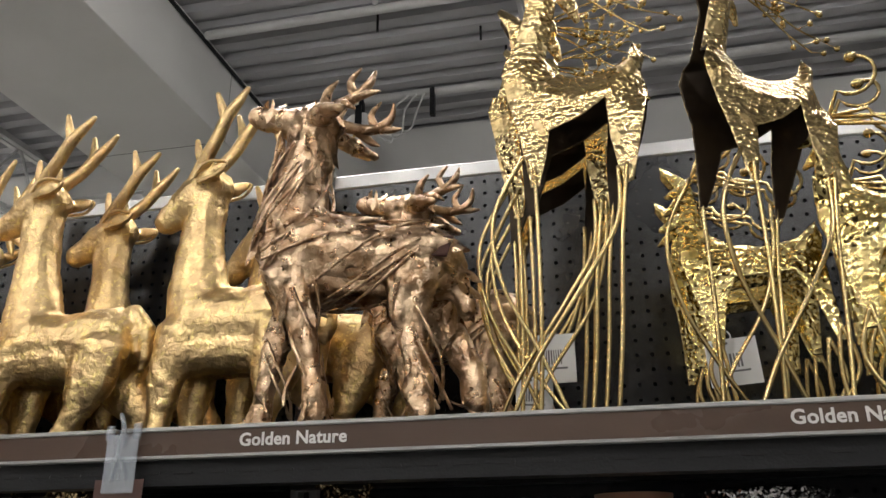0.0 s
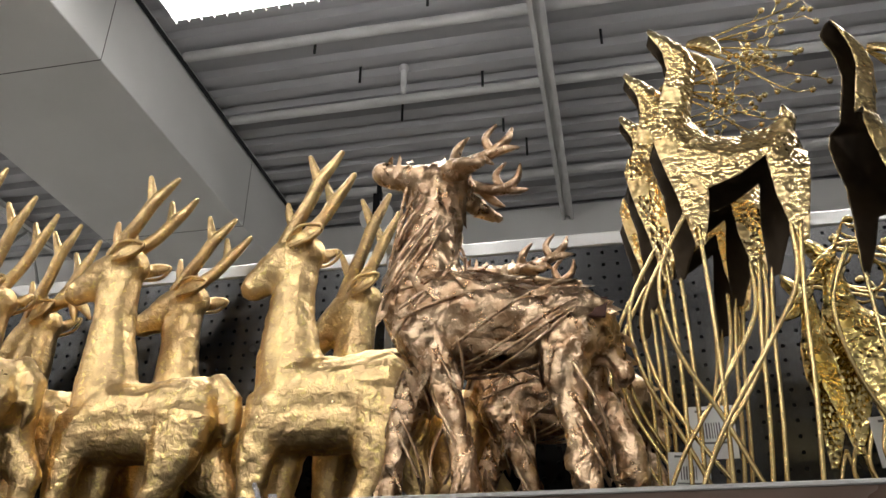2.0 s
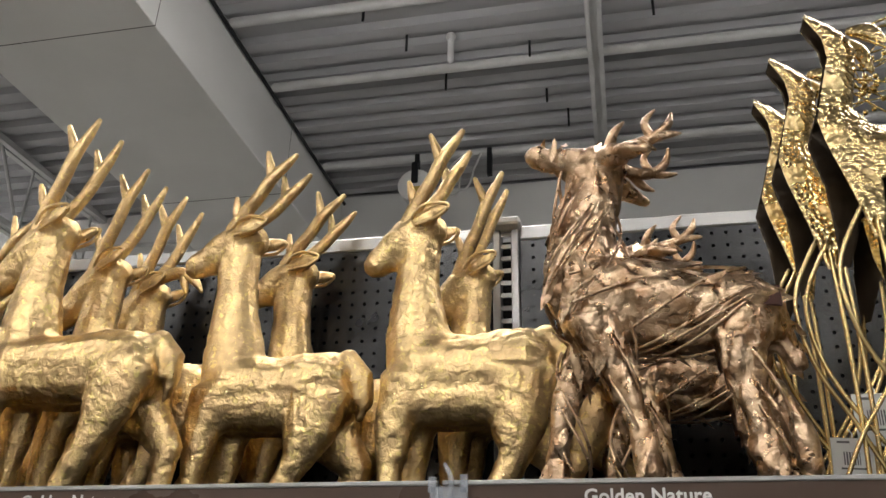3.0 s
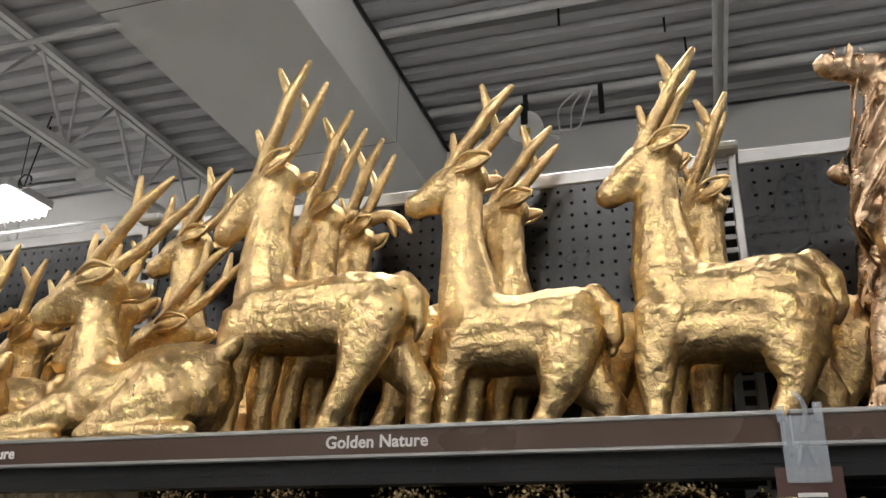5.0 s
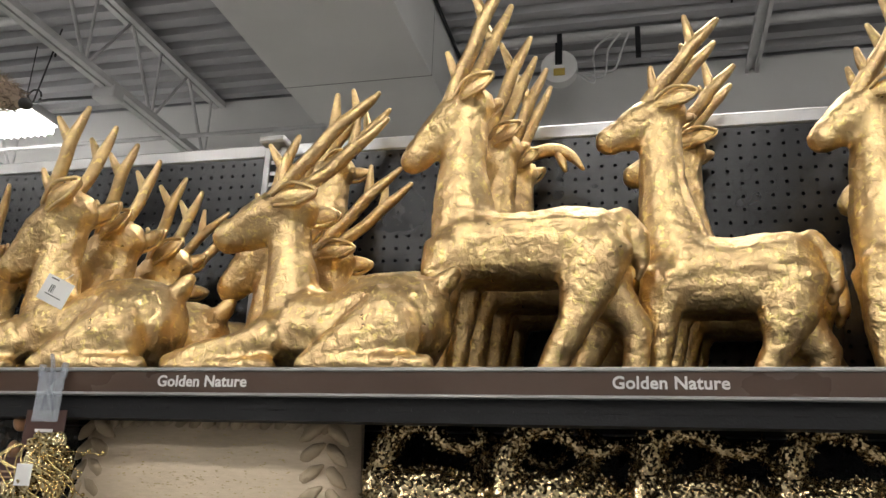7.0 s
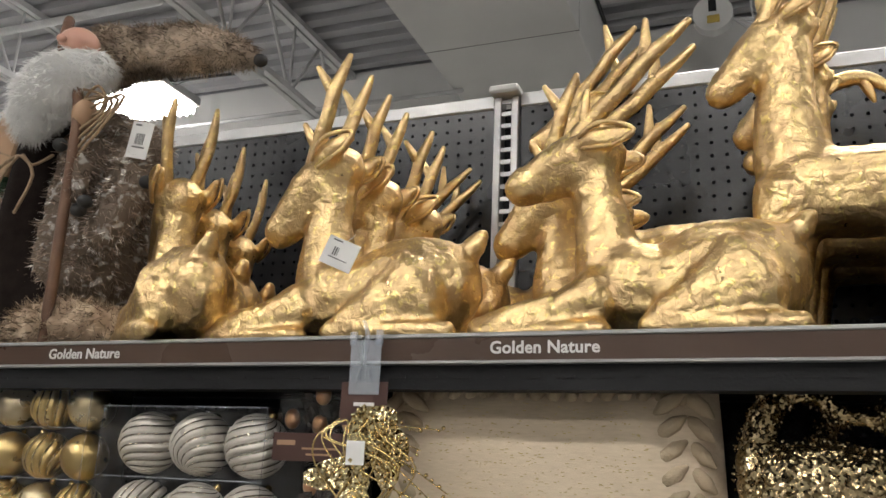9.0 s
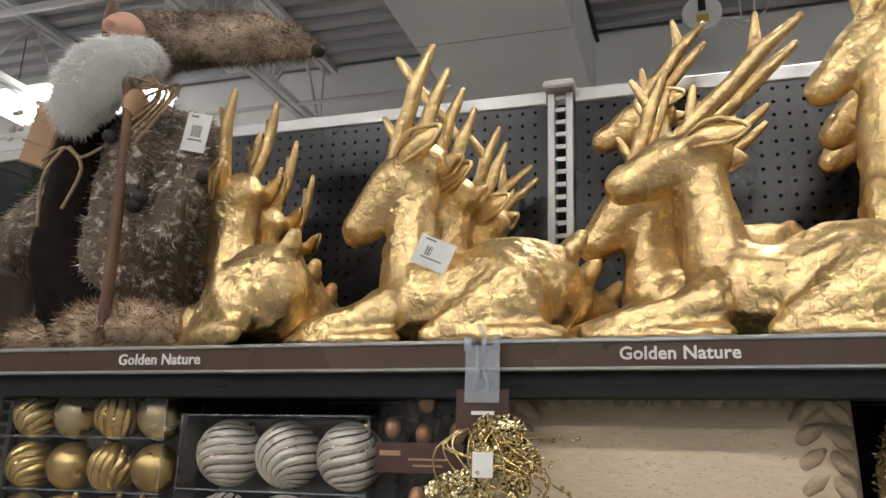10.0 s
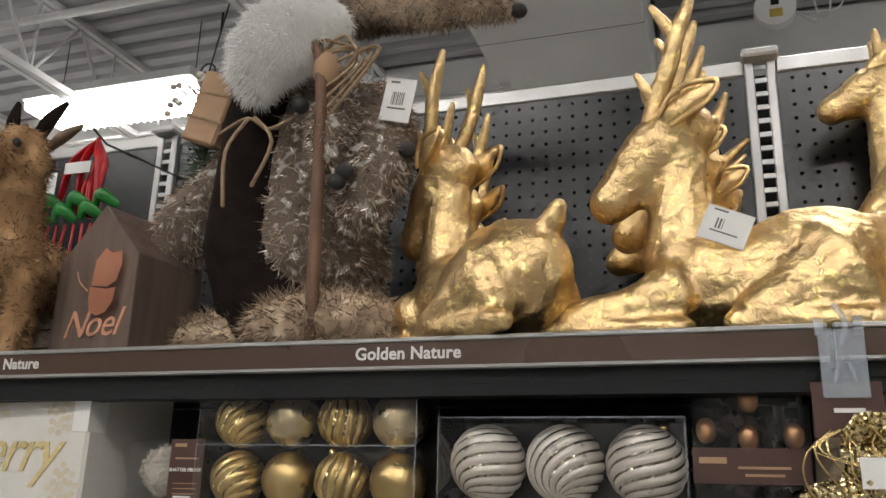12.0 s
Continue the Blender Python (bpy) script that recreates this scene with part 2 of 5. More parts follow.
STRIPETAUPE = sequin("taupe_glitter_stripe", (0.20, 0.17, 0.135), (0.74, 0.68, 0.56), 420.0)
STRIPEGOLD = sequin("gold_glitter_stripe", (0.34, 0.24, 0.09), (0.86, 0.70, 0.38), 420.0)
FILM = clear_film("clear_plastic")
FOGGY = clear_film("foggy_plastic", 0.25, 0.30)
CONE = mat("dark_pinecone", (0.022, 0.016, 0.012), 0.14, 0.2, (0.045, 0.032, 0.022), 30, 0.4, 200)
ACORN = mat("copper_acorn", (0.55, 0.30, 0.15), 0.35, 0.8, (0.48, 0.25, 0.12), 30)
GAUZE = sequin("gold_gauze", (0.48, 0.37, 0.17), (0.86, 0.75, 0.48), 380.0)
PALEFUR = mat("cream_fluff", (0.60, 0.56, 0.50), 0.95, 0, (0.50, 0.46, 0.40), 40, 0.8, 200)
CANVAS = mat("white_canvas", (0.70, 0.68, 0.64), 0.8, 0, (0.66, 0.64, 0.60), 30, 0.3, 500)
GOLDINK = mat("gold_glitter_ink", (0.60, 0.47, 0.20), 0.4, 0.3, (0.70, 0.58, 0.30), 200)
PALEGOLD = mat("pale_gold_print", (0.58, 0.51, 0.38), 0.7, 0, (0.66, 0.60, 0.48), 60)
SILVERGLIT = sequin("silver_glitter", (0.25, 0.25, 0.25), (0.8, 0.8, 0.8), 400.0)
TUBEWHITE = glow("lamp_diffuser", (1.0, 0.965, 0.925), LAMP_POWER)

for m in (CLOTH, FUR, HATFUR, FURLIGHT, BRISTLE, BEARD):
    m.node_tree.nodes["Principled BSDF"].inputs["Specular IOR Level"].default_value = 0.08

# ---- builders ----


def link(name, bm, material, parent=None, label="", smooth=False):
    me = bpy.data.meshes.new(name)
    bm.to_mesh(me)
    bm.free()
    for m in material if isinstance(material, (list, tuple)) else [material]:
        me.materials.append(m)
    if smooth:
        me.polygons.foreach_set("use_smooth", [True] * len(me.polygons))
    ob = new(name, me)
    ob.parent = parent
    return tagged(ob, label)


def part(name, bm, material, parent, label="", smooth=False):
    return link(name, bm, material, parent, label, smooth)


def anchor(name, m, label, category, group="", kind=""):
    ob = new(name)
    ob.empty_display_size = 0.05
    ob.matrix_basis = m
    return tagged(ob, label, category, group, kind)


def box(bm, x0, x1, y0, y1, z0, z1, bevel=0.0, mi=0):
    r = bmesh.ops.create_cube(bm, size=1.0, matrix=Matrix.LocRotScale(((x0 + x1) / 2, (y0 + y1) / 2, (z0 + z1) / 2), None, (x1 - x0, y1 - y0, z1 - z0)))
    fs = {f for v in r["verts"] for f in v.link_faces}
    for f in fs:
        f.material_index = mi
    if bevel:
        es = list({e for v in r["verts"] for e in v.link_edges})
        bmesh.ops.bevel(bm, geom=es, offset=bevel, segments=1, affect="EDGES")
    return bm


def boxed(x0, x1, y0, y1, z0, z1, bevel=0.0):
    return box(bmesh.new(), x0, x1, y0, y1, z0, z1, bevel)


def tube(bm, pts, n=10, mi=0, closed=True):
    """A tube along points (x, y, z, side radius[, other radius]) with rounded ends."""
    ps = [Vector(p[:3]) for p in pts]
    rings = []
    for i, p in enumerate(pts):
        a, c = ps[max(0, i - 1)], ps[min(len(ps) - 1, i + 1)]
        t = (c - a).normalized()
        ref = Vector((0, 1, 0)) if abs(t.y) < 0.9 else Vector((1, 0, 0))
        other = t.cross(ref).normalized()
        side = other.cross(t).normalized()
        ra = p[3]
        rb = p[4] if len(p) > 4 else ra
        rings.append((ps[i], t, side, other, ra, rb))
    first, last = rings[0], rings[-1]
    if closed:
        rings = [(first[0] - first[1] * first[4] * 0.55, first[1], first[2], first[3], first[4] * 0.7, first[5] * 0.7)] + rings + [(last[0] + last[1] * last[4] * 0.55, last[1], last[2], last[3], last[4] * 0.7, last[5] * 0.7)]
    loops = [[bm.verts.new(c + s * (ra * math.cos(2 * math.pi * k / n)) + o * (rb * math.sin(2 * math.pi * k / n))) for k in range(n)] for c, t, s, o, ra, rb in rings]
    for la, lb in zip(loops, loops[1:]):
        for k in range(n):
            f = bm.faces.new((la[k], la[(k + 1) % n], lb[(k + 1) % n], lb[k]))
            f.material_index, f.smooth = mi, True
    if closed:
        for lp, pole in ((loops[0], first[0] - first[1] * first[4] * 0.9), (loops[-1], last[0] + last[1] * last[4] * 0.9)):
            v = bm.verts.new(pole)
            for k in range(n):
                f = bm.faces.new((lp[k], lp[(k + 1) % n], v))
                f.material_index, f.smooth = mi, True
    return bm


def arc(points, steps=6):
    """Points on a smooth curve through the given ones (any number of values each)."""
    out = []
    n = len(points)
    for i in range(n - 1):
        p0, p1, p2, p3 = points[max(0, i - 1)], points[i], points[i + 1], points[min(n - 1, i + 2)]
        for s in range(steps):
            u = s / steps
            out.append(tuple(0.5 * (2 * b + (c - a) * u + (2 * a - 5 * b + 4 * c - d) * u * u + (3 * b - a - 3 * c + d) * u ** 3) for a, b, c, d in zip(p0, p1, p2, p3)))
    out.append(tuple(points[-1]))
    return out


def fused(tubes, voxel=0.006, smooth=4, relief=None, n=12):
    """One skin round overlapping tubes: fused, smoothed, and given relief along its normals."""
    bm = bmesh.new()
    for t in tubes:
        tube(bm, t, n)
    bmesh.ops.recalc_face_normals(bm, faces=bm.faces)
    me = bpy.data.meshes.new("raw")
    bm.to_mesh(me)
    bm.free()
    ob = new("raw", me)
    r = ob.modifiers.new("fuse", "REMESH")
    r.mode, r.voxel_size = "VOXEL", voxel
    if smooth:
        s = ob.modifiers.new("smooth", "SMOOTH")
        s.factor, s.iterations = 0.5, smooth
    done = bpy.data.meshes.new_from_object(ob.evaluated_get(bpy.context.evaluated_depsgraph_get()))
    bpy.data.objects.remove(ob)
    bpy.data.meshes.remove(me)
    bm = bmesh.new()
    bm.from_mesh(done)
    bpy.data.meshes.remove(done)
    if relief:
        bm.normal_update()
        shifts = [v.normal * relief(v.co) for v in bm.verts]
        for v, s in zip(bm.verts, shifts):
            v.co += s
    for f in bm.faces:
        f.smooth = True
    return bm


def add_mesh(bm, other, mi=0, m=None):
    """Puts a second mesh into bm under material slot mi."""
    for f in other.faces:
        f.material_index = mi
    if m is not None:
        bmesh.ops.transform(other, matrix=m, verts=other.verts)
    tmp = bpy.data.meshes.new("tmp")
    other.to_mesh(tmp)
    other.free()
    bm.from_mesh(tmp)
    bpy.data.meshes.remove(tmp)
    return bm


def ball(bm, x, y, z, r, mi=0, u=10, v=7, squash=1.0):
    q = bmesh.ops.create_uvsphere(bm, u_segments=u, v_segments=v, radius=r, matrix=Matrix.LocRotScale((x, y, z), None, (1, 1, squash)))
    for f in {f for w in q["verts"] for f in w.link_faces}:
        f.material_index, f.smooth = mi, True


def text_bm(body, size, extrude=0.0006, shear=0.0, bold=0.0, space=1.0):
    cu = bpy.data.curves.new("t", "FONT")
    cu.body, cu.size, cu.extrude, cu.shear, cu.align_x, cu.align_y, cu.offset, cu.space_character = body, size, extrude, shear, "CENTER", "CENTER", bold, space
    cu.resolution_u = 3
    ob = new("t", cu)
    me = bpy.data.meshes.new_from_object(ob.evaluated_get(bpy.context.evaluated_depsgraph_get()))
    bpy.data.objects.remove(ob)
    bm = bmesh.new()
    bm.from_mesh(me)
    bpy.data.meshes.remove(me)
    return bm


def lumpy(co):
    d = noise.voronoi(co * 19)[0]
    return noise.noise(co * 13) * 0.0030 + min(0.28, d[1] - d[0]) * 0.0042 - 0.001 - abs(noise.noise(co * 34)) * 0.0022 - abs(noise.noise(Vector((co.x * 60, co.y * 60, co.z * 95)))) * 0.0016 + noise.noise(co * 130) * 0.0008


def barky(co):
    """Torn overlapping plates: each cell sits at its own height, with cracks between."""
    d, c = noise.voronoi(Vector((co.x * 17 + noise.noise(co * 30) * 0.35, co.y * 17, co.z * 11)))
    e = noise.voronoi(Vector((co.x * 46, co.y * 46, co.z * 24)) + Vector((5, 1, 2)))[0]
    step = noise.noise(Vector(c[0]) * 3.7) * 0.008
    return step - 0.0035 * max(0, 1 - (d[1] - d[0]) / 0.07) - 0.0014 * max(0, 1 - (e[1] - e[0]) / 0.10) + noise.noise(co * 24) * 0.002


def statue(name, bm, material, m, label, category, group=""):
    ob = link(name, bm, material, None, "", True)
    ob.matrix_basis = m
    return tagged(ob, label, category, group)

# ---- structure ----
tagged(link("floor", boxed(-9, 6, -6, WALL_Y, -0.1, 0.0), FLOORM), "pale speckled store floor", "floor", kind="structure")
tagged(link("wall_north", boxed(-9, 6, WALL_Y, WALL_Y + 0.15, 0, DECK), WHITE), "white painted back wall of the store", "wall", kind="structure")
tagged(link("wall_south", boxed(-9, 6, -6.15, -6, 0, DECK), WHITE), "white painted wall", "wall", kind="structure")
tagged(link("wall_west", boxed(-9.15, -9, -6, WALL_Y, 0, DECK), WHITE), "white painted wall", "wall", kind="structure")
tagged(link("wall_east", boxed(6, 6.15, -6, WALL_Y, 0, DECK), WHITE), "white painted wall", "wall", kind="structure")


def deck():
    """Corrugated roof deck: flat ribs along x, repeated over y."""
    bm = bmesh.new()
    pitch, drop = 0.152, 0.038
    prof, y = [], -6.0
    while y < WALL_Y:
        prof += [(y, DECK), (y + 0.062, DECK), (y + 0.078, DECK + drop), (y + 0.136, DECK + drop)]
        y += pitch
    prof.append((WALL_Y, DECK))
    rows = [(bm.verts.new((-9, a, b)), bm.verts.new((6, a, b))) for a, b in prof]
    for r, s in zip(rows, rows[1:]):
        bm.faces.new((r[0], s[0], s[1], r[1]))
    box(bm, -9, 6, -6, WALL_Y, DECK + 0.06, DECK + 0.16)
    return bm


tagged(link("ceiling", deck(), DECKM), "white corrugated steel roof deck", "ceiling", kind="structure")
tagged(link("soffit", boxed(-2.45, -1.59, -6, WALL_Y, 3.81, DECK, 0.004), WHITE), "white boxed-in ceiling beam", "beam", kind="structure")
for k, yy in enumerate((0.3, 2.53, 3.95)):
    part_seam = boxed(-2.451, -1.589, yy, yy + 0.003, 3.8085, DECK - 0.02)
    tagged(link("soffit_joint", part_seam, INK), "thin dark board joint across the ceiling beam", "joint", "beam joints", "structure")
bm = bmesh.new()
tube(bm, [(-1.575, -6, DECK - 0.05, 0.012), (-1.575, WALL_Y, DECK - 0.05, 0.012)], 6)
tagged(link("beam_cable_tray", bm, PAINT_DARK, None, "", True), "dark cable run along the ceiling beam", "cable")
bm = boxed(-3.52, -3.38, 3.70, 3.80, 3.71, 3.79, 0.006)
tagged(link("junction_box", bm, STEELWHITE), "white junction box under the roof joist", "junction box")
bm = bmesh.new()
tube(bm, arc([(-3.5, 3.75, 3.74, 0.009), (-3.9, 3.8, 3.78, 0.009), (-4.05, 3.85, 3.80, 0.009), (-4.15, 3.9, 3.88, 0.009)], 5), 6)
tube(bm, [(-4.05, 3.85, 3.80, 0.005), (-3.95, 3.85, DECK, 0.005)], 5)
tube(bm, [(-4.05 + 0.05 * math.cos(k * 0.6), 3.85, 3.84 + 0.05 * math.sin(k * 0.6), 0.006) for k in range(11)], 5)
tagged(link("lamp_cable", bm, INK, None, "", True), "dark cable looped from the joist to the light", "cable")
for yy, x1 in ((3.06, 6), (3.59, 6), (4.43, 6)):
    bm = bmesh.new()
    tube(bm, [(-1.55, yy, DECK - 0.035, 0.026), (x1, yy, DECK - 0.035, 0.026)], 10)
    tagged(link("ceiling_pipe", bm, STEELWHITE, None, "", True), "white painted pipe under the roof deck", "pipe", "pipes under the roof deck")


def strut(x):
    a = anchor("ceiling_channel", pose(x, 0, 0), "white slotted steel channel under the deck", "channel", "channels")
    for dx in (-0.035, 0.02):
        part("rail", boxed(dx, dx + 0.022, -5.8, WALL_Y, DECK - 0.11, DECK - 0.075), STEELWHITE, a)
    part("web", boxed(-0.013, 0.02, -5.8, WALL_Y, DECK - 0.082, DECK - 0.075), STEELWHITE, a)
    for k in range(9):
        part("hanger", boxed(-0.012, 0.012, 0.4 + k * 0.55, 0.42 + k * 0.55, DECK - 0.075, DECK + 0.01), STEELWHITE, a)
    return a


strut(0.17)
strut(2.6)


def joist(x, z0, z1):
    """Open-web roof joist along y."""
    a = anchor("roof_joist", pose(x, 0, 0), "white open-web steel roof joist", "joist", "roof joists")
    for z in (z0, z1):
        bm = boxed(-0.045, -0.008, -5.9, WALL_Y, z - 0.02, z + 0.02)
        box(bm, 0.008, 0.045, -5.9, WALL_Y, z - 0.02, z + 0.02)
        part("chord", bm, STEELWHITE, a)
    y, k = 0.3, 0
    while y < WALL_Y - 0.3:
        bm = bmesh.new()
        tube(bm, [(0, y, z0, 0.011), (0, y + 0.32, z1, 0.011)] if k % 2 == 0 else [(0, y + 0.32, z0, 0.011), (0, y, z1, 0.011)], 6)
        part("web_rod", bm, STEELWHITE, a, "", True)
        if k % 2:
            bm = bmesh.new()
            tube(bm, [(0, y + 0.32, z0, 0.009), (0, y + 0.32, z1, 0.009)], 6)
            part("web_rod", bm, STEELWHITE, a, "", True)
        y, k = y + 0.32, k + 1
    return a


for xx in (-3.43, -5.0, -6.6):
    joist(xx, 3.79, DECK - 0.03)
for yy in (2.6, 4.4):
    bm = bmesh.new()
    tube(bm, [(-9, yy, 3.79, 0.014), (-2.39, yy, 3.79, 0.014)], 6)
    tagged(link("joist_bridging", bm, STEELWHITE, None, "", True), "thin white steel rod bracing the joists", "brace", "joist braces")
for k, (xx, yy) in enumerate(((-0.75, 3.35), (-0.62, 3.7), (-0.3, 2.9), (-0.15, 3.5), (-0.1, 3.9), (0.0, 4.15), (0.45, 3.3), (-0.9, 3.1), (-2.7, 3.9), (-2.65, 4.25), (-2.62, 3.6), (-4.1, 4.0))):
    bm = boxed(xx - 0.006, xx + 0.006, yy - 0.003, yy + 0.003, DECK - 0.09, DECK + 0.03)
    tagged(link("deck_fastener", bm, PAINT_DARK), "dark screw end through the roof deck", "screw", "deck screws")
bm = bmesh.new()
tube(bm, [(-0.53, 3.38, DECK + 0.0, 0.016), (-0.53, 3.38, DECK - 0.16, 0.016)], 8)
ball(bm, -0.53, 3.38, DECK - 0.01, 0.026)
tagged(link("sprinkler_drop", bm, STEELWHITE, None, "", True), "short white pipe hanging from the deck", "pipe")


def light(x, y, z, label="lit white fluorescent strip light hung from the deck"):
    a = anchor("ceiling_light", pose(x, y, z), label, "ceiling light", "fluorescent lights")
    part("housing", boxed(-0.62, 0.62, -0.2, 0.2, 0.012, 0.07, 0.006), STEELWHITE, a)
    part("diffuser", boxed(-0.60, 0.60, -0.18, 0.18, -0.045, 0.012, 0.008), TUBEWHITE, a, "glowing white diffuser")
    for k in range(24):
        part("louvre", boxed(-0.59 + k * 0.0513, -0.587 + k * 0.0513, -0.18, 0.18, -0.058, -0.0455), WHITE, a)
    for dx in (-0.5, 0.5):
        bm = bmesh.new()
        tube(bm, [(dx, 0, 0.07, 0.003), (dx, 0, DECK - z, 0.003)], 5)
        part("cable", bm, PAINT_DARK, a)
    return a


light(-4.75, 4.0, 3.8)
light(-6.9, 4.0, 3.8)
light(-4.75, 1.2, 3.8)
light(-6.9, 1.2, 3.8)
light(-0.55, 2.16, 3.8)
for xx in (-4.75, -2.65, -0.55, 1.55):
    light(xx, -1.2, 3.8)
    light(xx, -3.6, 3.8)
light(1.55, 2.16, 3.8)
bm = bmesh.new()
tube(bm, [(-6.5, 3.45, 4.1, 0.025), (-3.9, 3.45, 4.1, 0.025)], 8)
tagged(link("conduit", bm, STEELWHITE, None, "", True), "white pipe run below the deck", "pipe")


def reel():
    a = anchor("cord_reel", pose(-0.945, 4.4, 4.04), "white round cord reel hung under the deck with a yellow label", "cord reel")
    bm = bmesh.new()
    bmesh.ops.create_cone(bm, cap_ends=True, segments=28, radius1=0.105, radius2=0.105, depth=0.07, matrix=pose(0, 0, 0, 90))
    part("drum", bm, WHITE, a)
    part("hook", boxed(-0.02, 0.02, -0.05, -0.037, 0.01, 0.15), PAINT_DARK, a)
    part("label", boxed(-0.03, 0.035, -0.041, -0.036, -0.06, -0.015), mat("yellow_label", (0.62, 0.45, 0.10), 0.5), a)
    for k in range(3):
        bm = bmesh.new()
        tube(bm, arc([(0.1, 0, -0.03, 0.006), (0.2 + 0.05 * k, 0, -0.1 + 0.03 * k, 0.006), (0.2 + 0.08 * k, 0, 0.1, 0.006), (0.3 + 0.05 * k, 0, 0.2, 0.006)]), 6)
        part("cord", bm, STEELWHITE, a, "", True)
    for dx in (0.0, 0.45):
        part("bracket", boxed(dx - 0.015, dx + 0.015, 0.0, 0.03, 0.05, 0.24), PAINT_DARK, a)
    return a


reel()

# ---- gondola ----
POSTS = (-3.69, -2.47, -1.25, -0.03, 1.19, 2.41)


def peg_panel(x0, x1, z0, z1):
    """Pegboard with real holes on a one inch grid."""
    step, r, t = 0.0254, 0.0034, 0.004
    nx, nz = int((x1 - x0) / step), int((z1 - z0) / step)
    ox, oz = x0 + ((x1 - x0) - nx * step) / 2, z1 - nz * step
    vs, fs = [], []
    sq = [(-1, -1), (0, -1), (1, -1), (1, 0), (1, 1), (0, 1), (-1, 1), (-1, 0)]
    for i in range(nx):
        for k in range(nz):
            cx, cz, b = ox + (i + 0.5) * step, oz + (k + 0.5) * step, len(vs)
            vs += [(cx + a * step / 2, 0, cz + c * step / 2) for a, c in sq]
            cc = [(math.cos(math.atan2(c, a)) * r, math.sin(math.atan2(c, a)) * r) for a, c in sq]
            vs += [(cx + a, 0, cz + c) for a, c in cc] + [(cx + a, t, cz + c) for a, c in cc]
            for j in range(8):
                q = (j + 1) % 8
                fs += [(b + j, b + q, b + 8 + q, b + 8 + j), (b + 8 + j, b + 8 + q, b + 16 + q, b + 16 + j)]
    me = bpy.data.meshes.new("pegboard")
    me.from_pydata(vs, [], fs)
    bm = bmesh.new()
    bm.from_mesh(me)
    bpy.data.meshes.remove(me)
    box(bm, x0, ox + 0.0001, 0, t, z0, z1)
    box(bm, ox + nx * step, x1, 0, t, z0, z1)
    box(bm, x0, x1, 0, t, z0 - 0.02, oz)
    return bm


for x0, x1 in zip(POSTS, POSTS[1:]):
    a = anchor("shelf_back_panel", pose(0, BACK + 0.006, 0), "black perforated metal back panel with a grey top rail", "pegboard panel", "shelf back panels")
    near = x0 > -3 and x1 < 2
    part("pegboard", peg_panel(x0 + 0.026, x1 - 0.026, 1.40, 2.255) if near else boxed(x0 + 0.026, x1 - 0.026, 0, 0.004, 1.40, 2.255), PEG, a)
    part("backing", boxed(x0 + 0.02, x1 - 0.02, 0.02, 0.03, 0.0, 2.26), HOLE, a)
    part("lower_panel", boxed(x0 + 0.026, x1 - 0.026, 0.0, 0.004, 0.1, 1.38), PEG, a)
    part("top_rail", boxed(x0 + 0.026, x1 - 0.026, -0.004, 0.03, 2.255, 2.285, 0.003), STEEL, a, "light grey steel top rail")


def upright(x):
    a = anchor("shelf_upright", pose(x, BACK, 0), "grey slotted steel shelf upright", "shelf upright", "shelf uprights")
    for s in (-1, 1):
        part("channel_side", boxed(min(s * 0.010, s * 0.025), max(s * 0.010, s * 0.025), -0.006, 0.03, 0, 2.275, 0.002), STEEL, a)
    bm = bmesh.new()
    for k in range(90):
        z = 2.27 - k * 0.0254
        box(bm, -0.010, 0.010, -0.002, 0.002, z - 0.0085, z)
    part("slotted_web", bm, STEEL, a)
    part("slot_back", boxed(-0.010, 0.010, 0.02, 0.024, 0, 2.26), HOLE, a)
    part("cap", boxed(-0.03, 0.03, -0.03, 0.034, 2.276, 2.292, 0.004), WHITE, a, "white plastic end cap")
    return a


for x in POSTS:
    upright(x)


def shelf(x0, x1, z, front):
    a = anchor("shelf", pose(0, 0, z), "black steel shelf with a brown label strip", "shelf", "shelves")
    part("deck", boxed(x0 + 0.002, x1 - 0.002, front + 0.004, BACK - 0.012, -0.006, 0), PAINT_DARK, a)
    bm = boxed(x0 + 0.002, x1 - 0.002, front, front + 0.004, -0.062, 0)
    box(bm, x0 + 0.002, x1 - 0.002, front + 0.004, front + 0.03, -0.062, -0.058)
    part("front_lip", bm, PAINT_DARK, a)
    for k in range(4):
        y = front + 0.10 + k * 0.12
        part("stiffener", boxed(x0 + 0.01, x1 - 0.01, y, y + 0.03, -0.026, -0.006), PAINT_DARK, a)
    bm = bmesh.new()
    for k in range(30):
        x = x0 + 0.03 + k * 0.04
        box(bm, x, x + 0.022, front - 0.0012, front + 0.001, -0.0492, -0.0468)
    tagged(part("slotting", bm, HOLE, a), kind="stuff")
    part("holder_lip", boxed(x0 + 0.003, x1 - 0.003, front - 0.011, front - 0.003, -0.0035, 0.0015, 0.001), STEEL, a, "grey plastic lip")
    part("holder_lip", boxed(x0 + 0.003, x1 - 0.003, front - 0.011, front - 0.003, -0.034, -0.030, 0.001), STEEL, a, "grey plastic lip")
    part("holder_back", boxed(x0 + 0.003, x1 - 0.003, front - 0.003, front, -0.034, 0.0015), STEEL, a)
    part("label_strip", boxed(x0 + 0.004, x1 - 0.004, front - 0.0085, front - 0.004, -0.030, -0.0035), STRIP, a, "dark brown label strip")
    return a


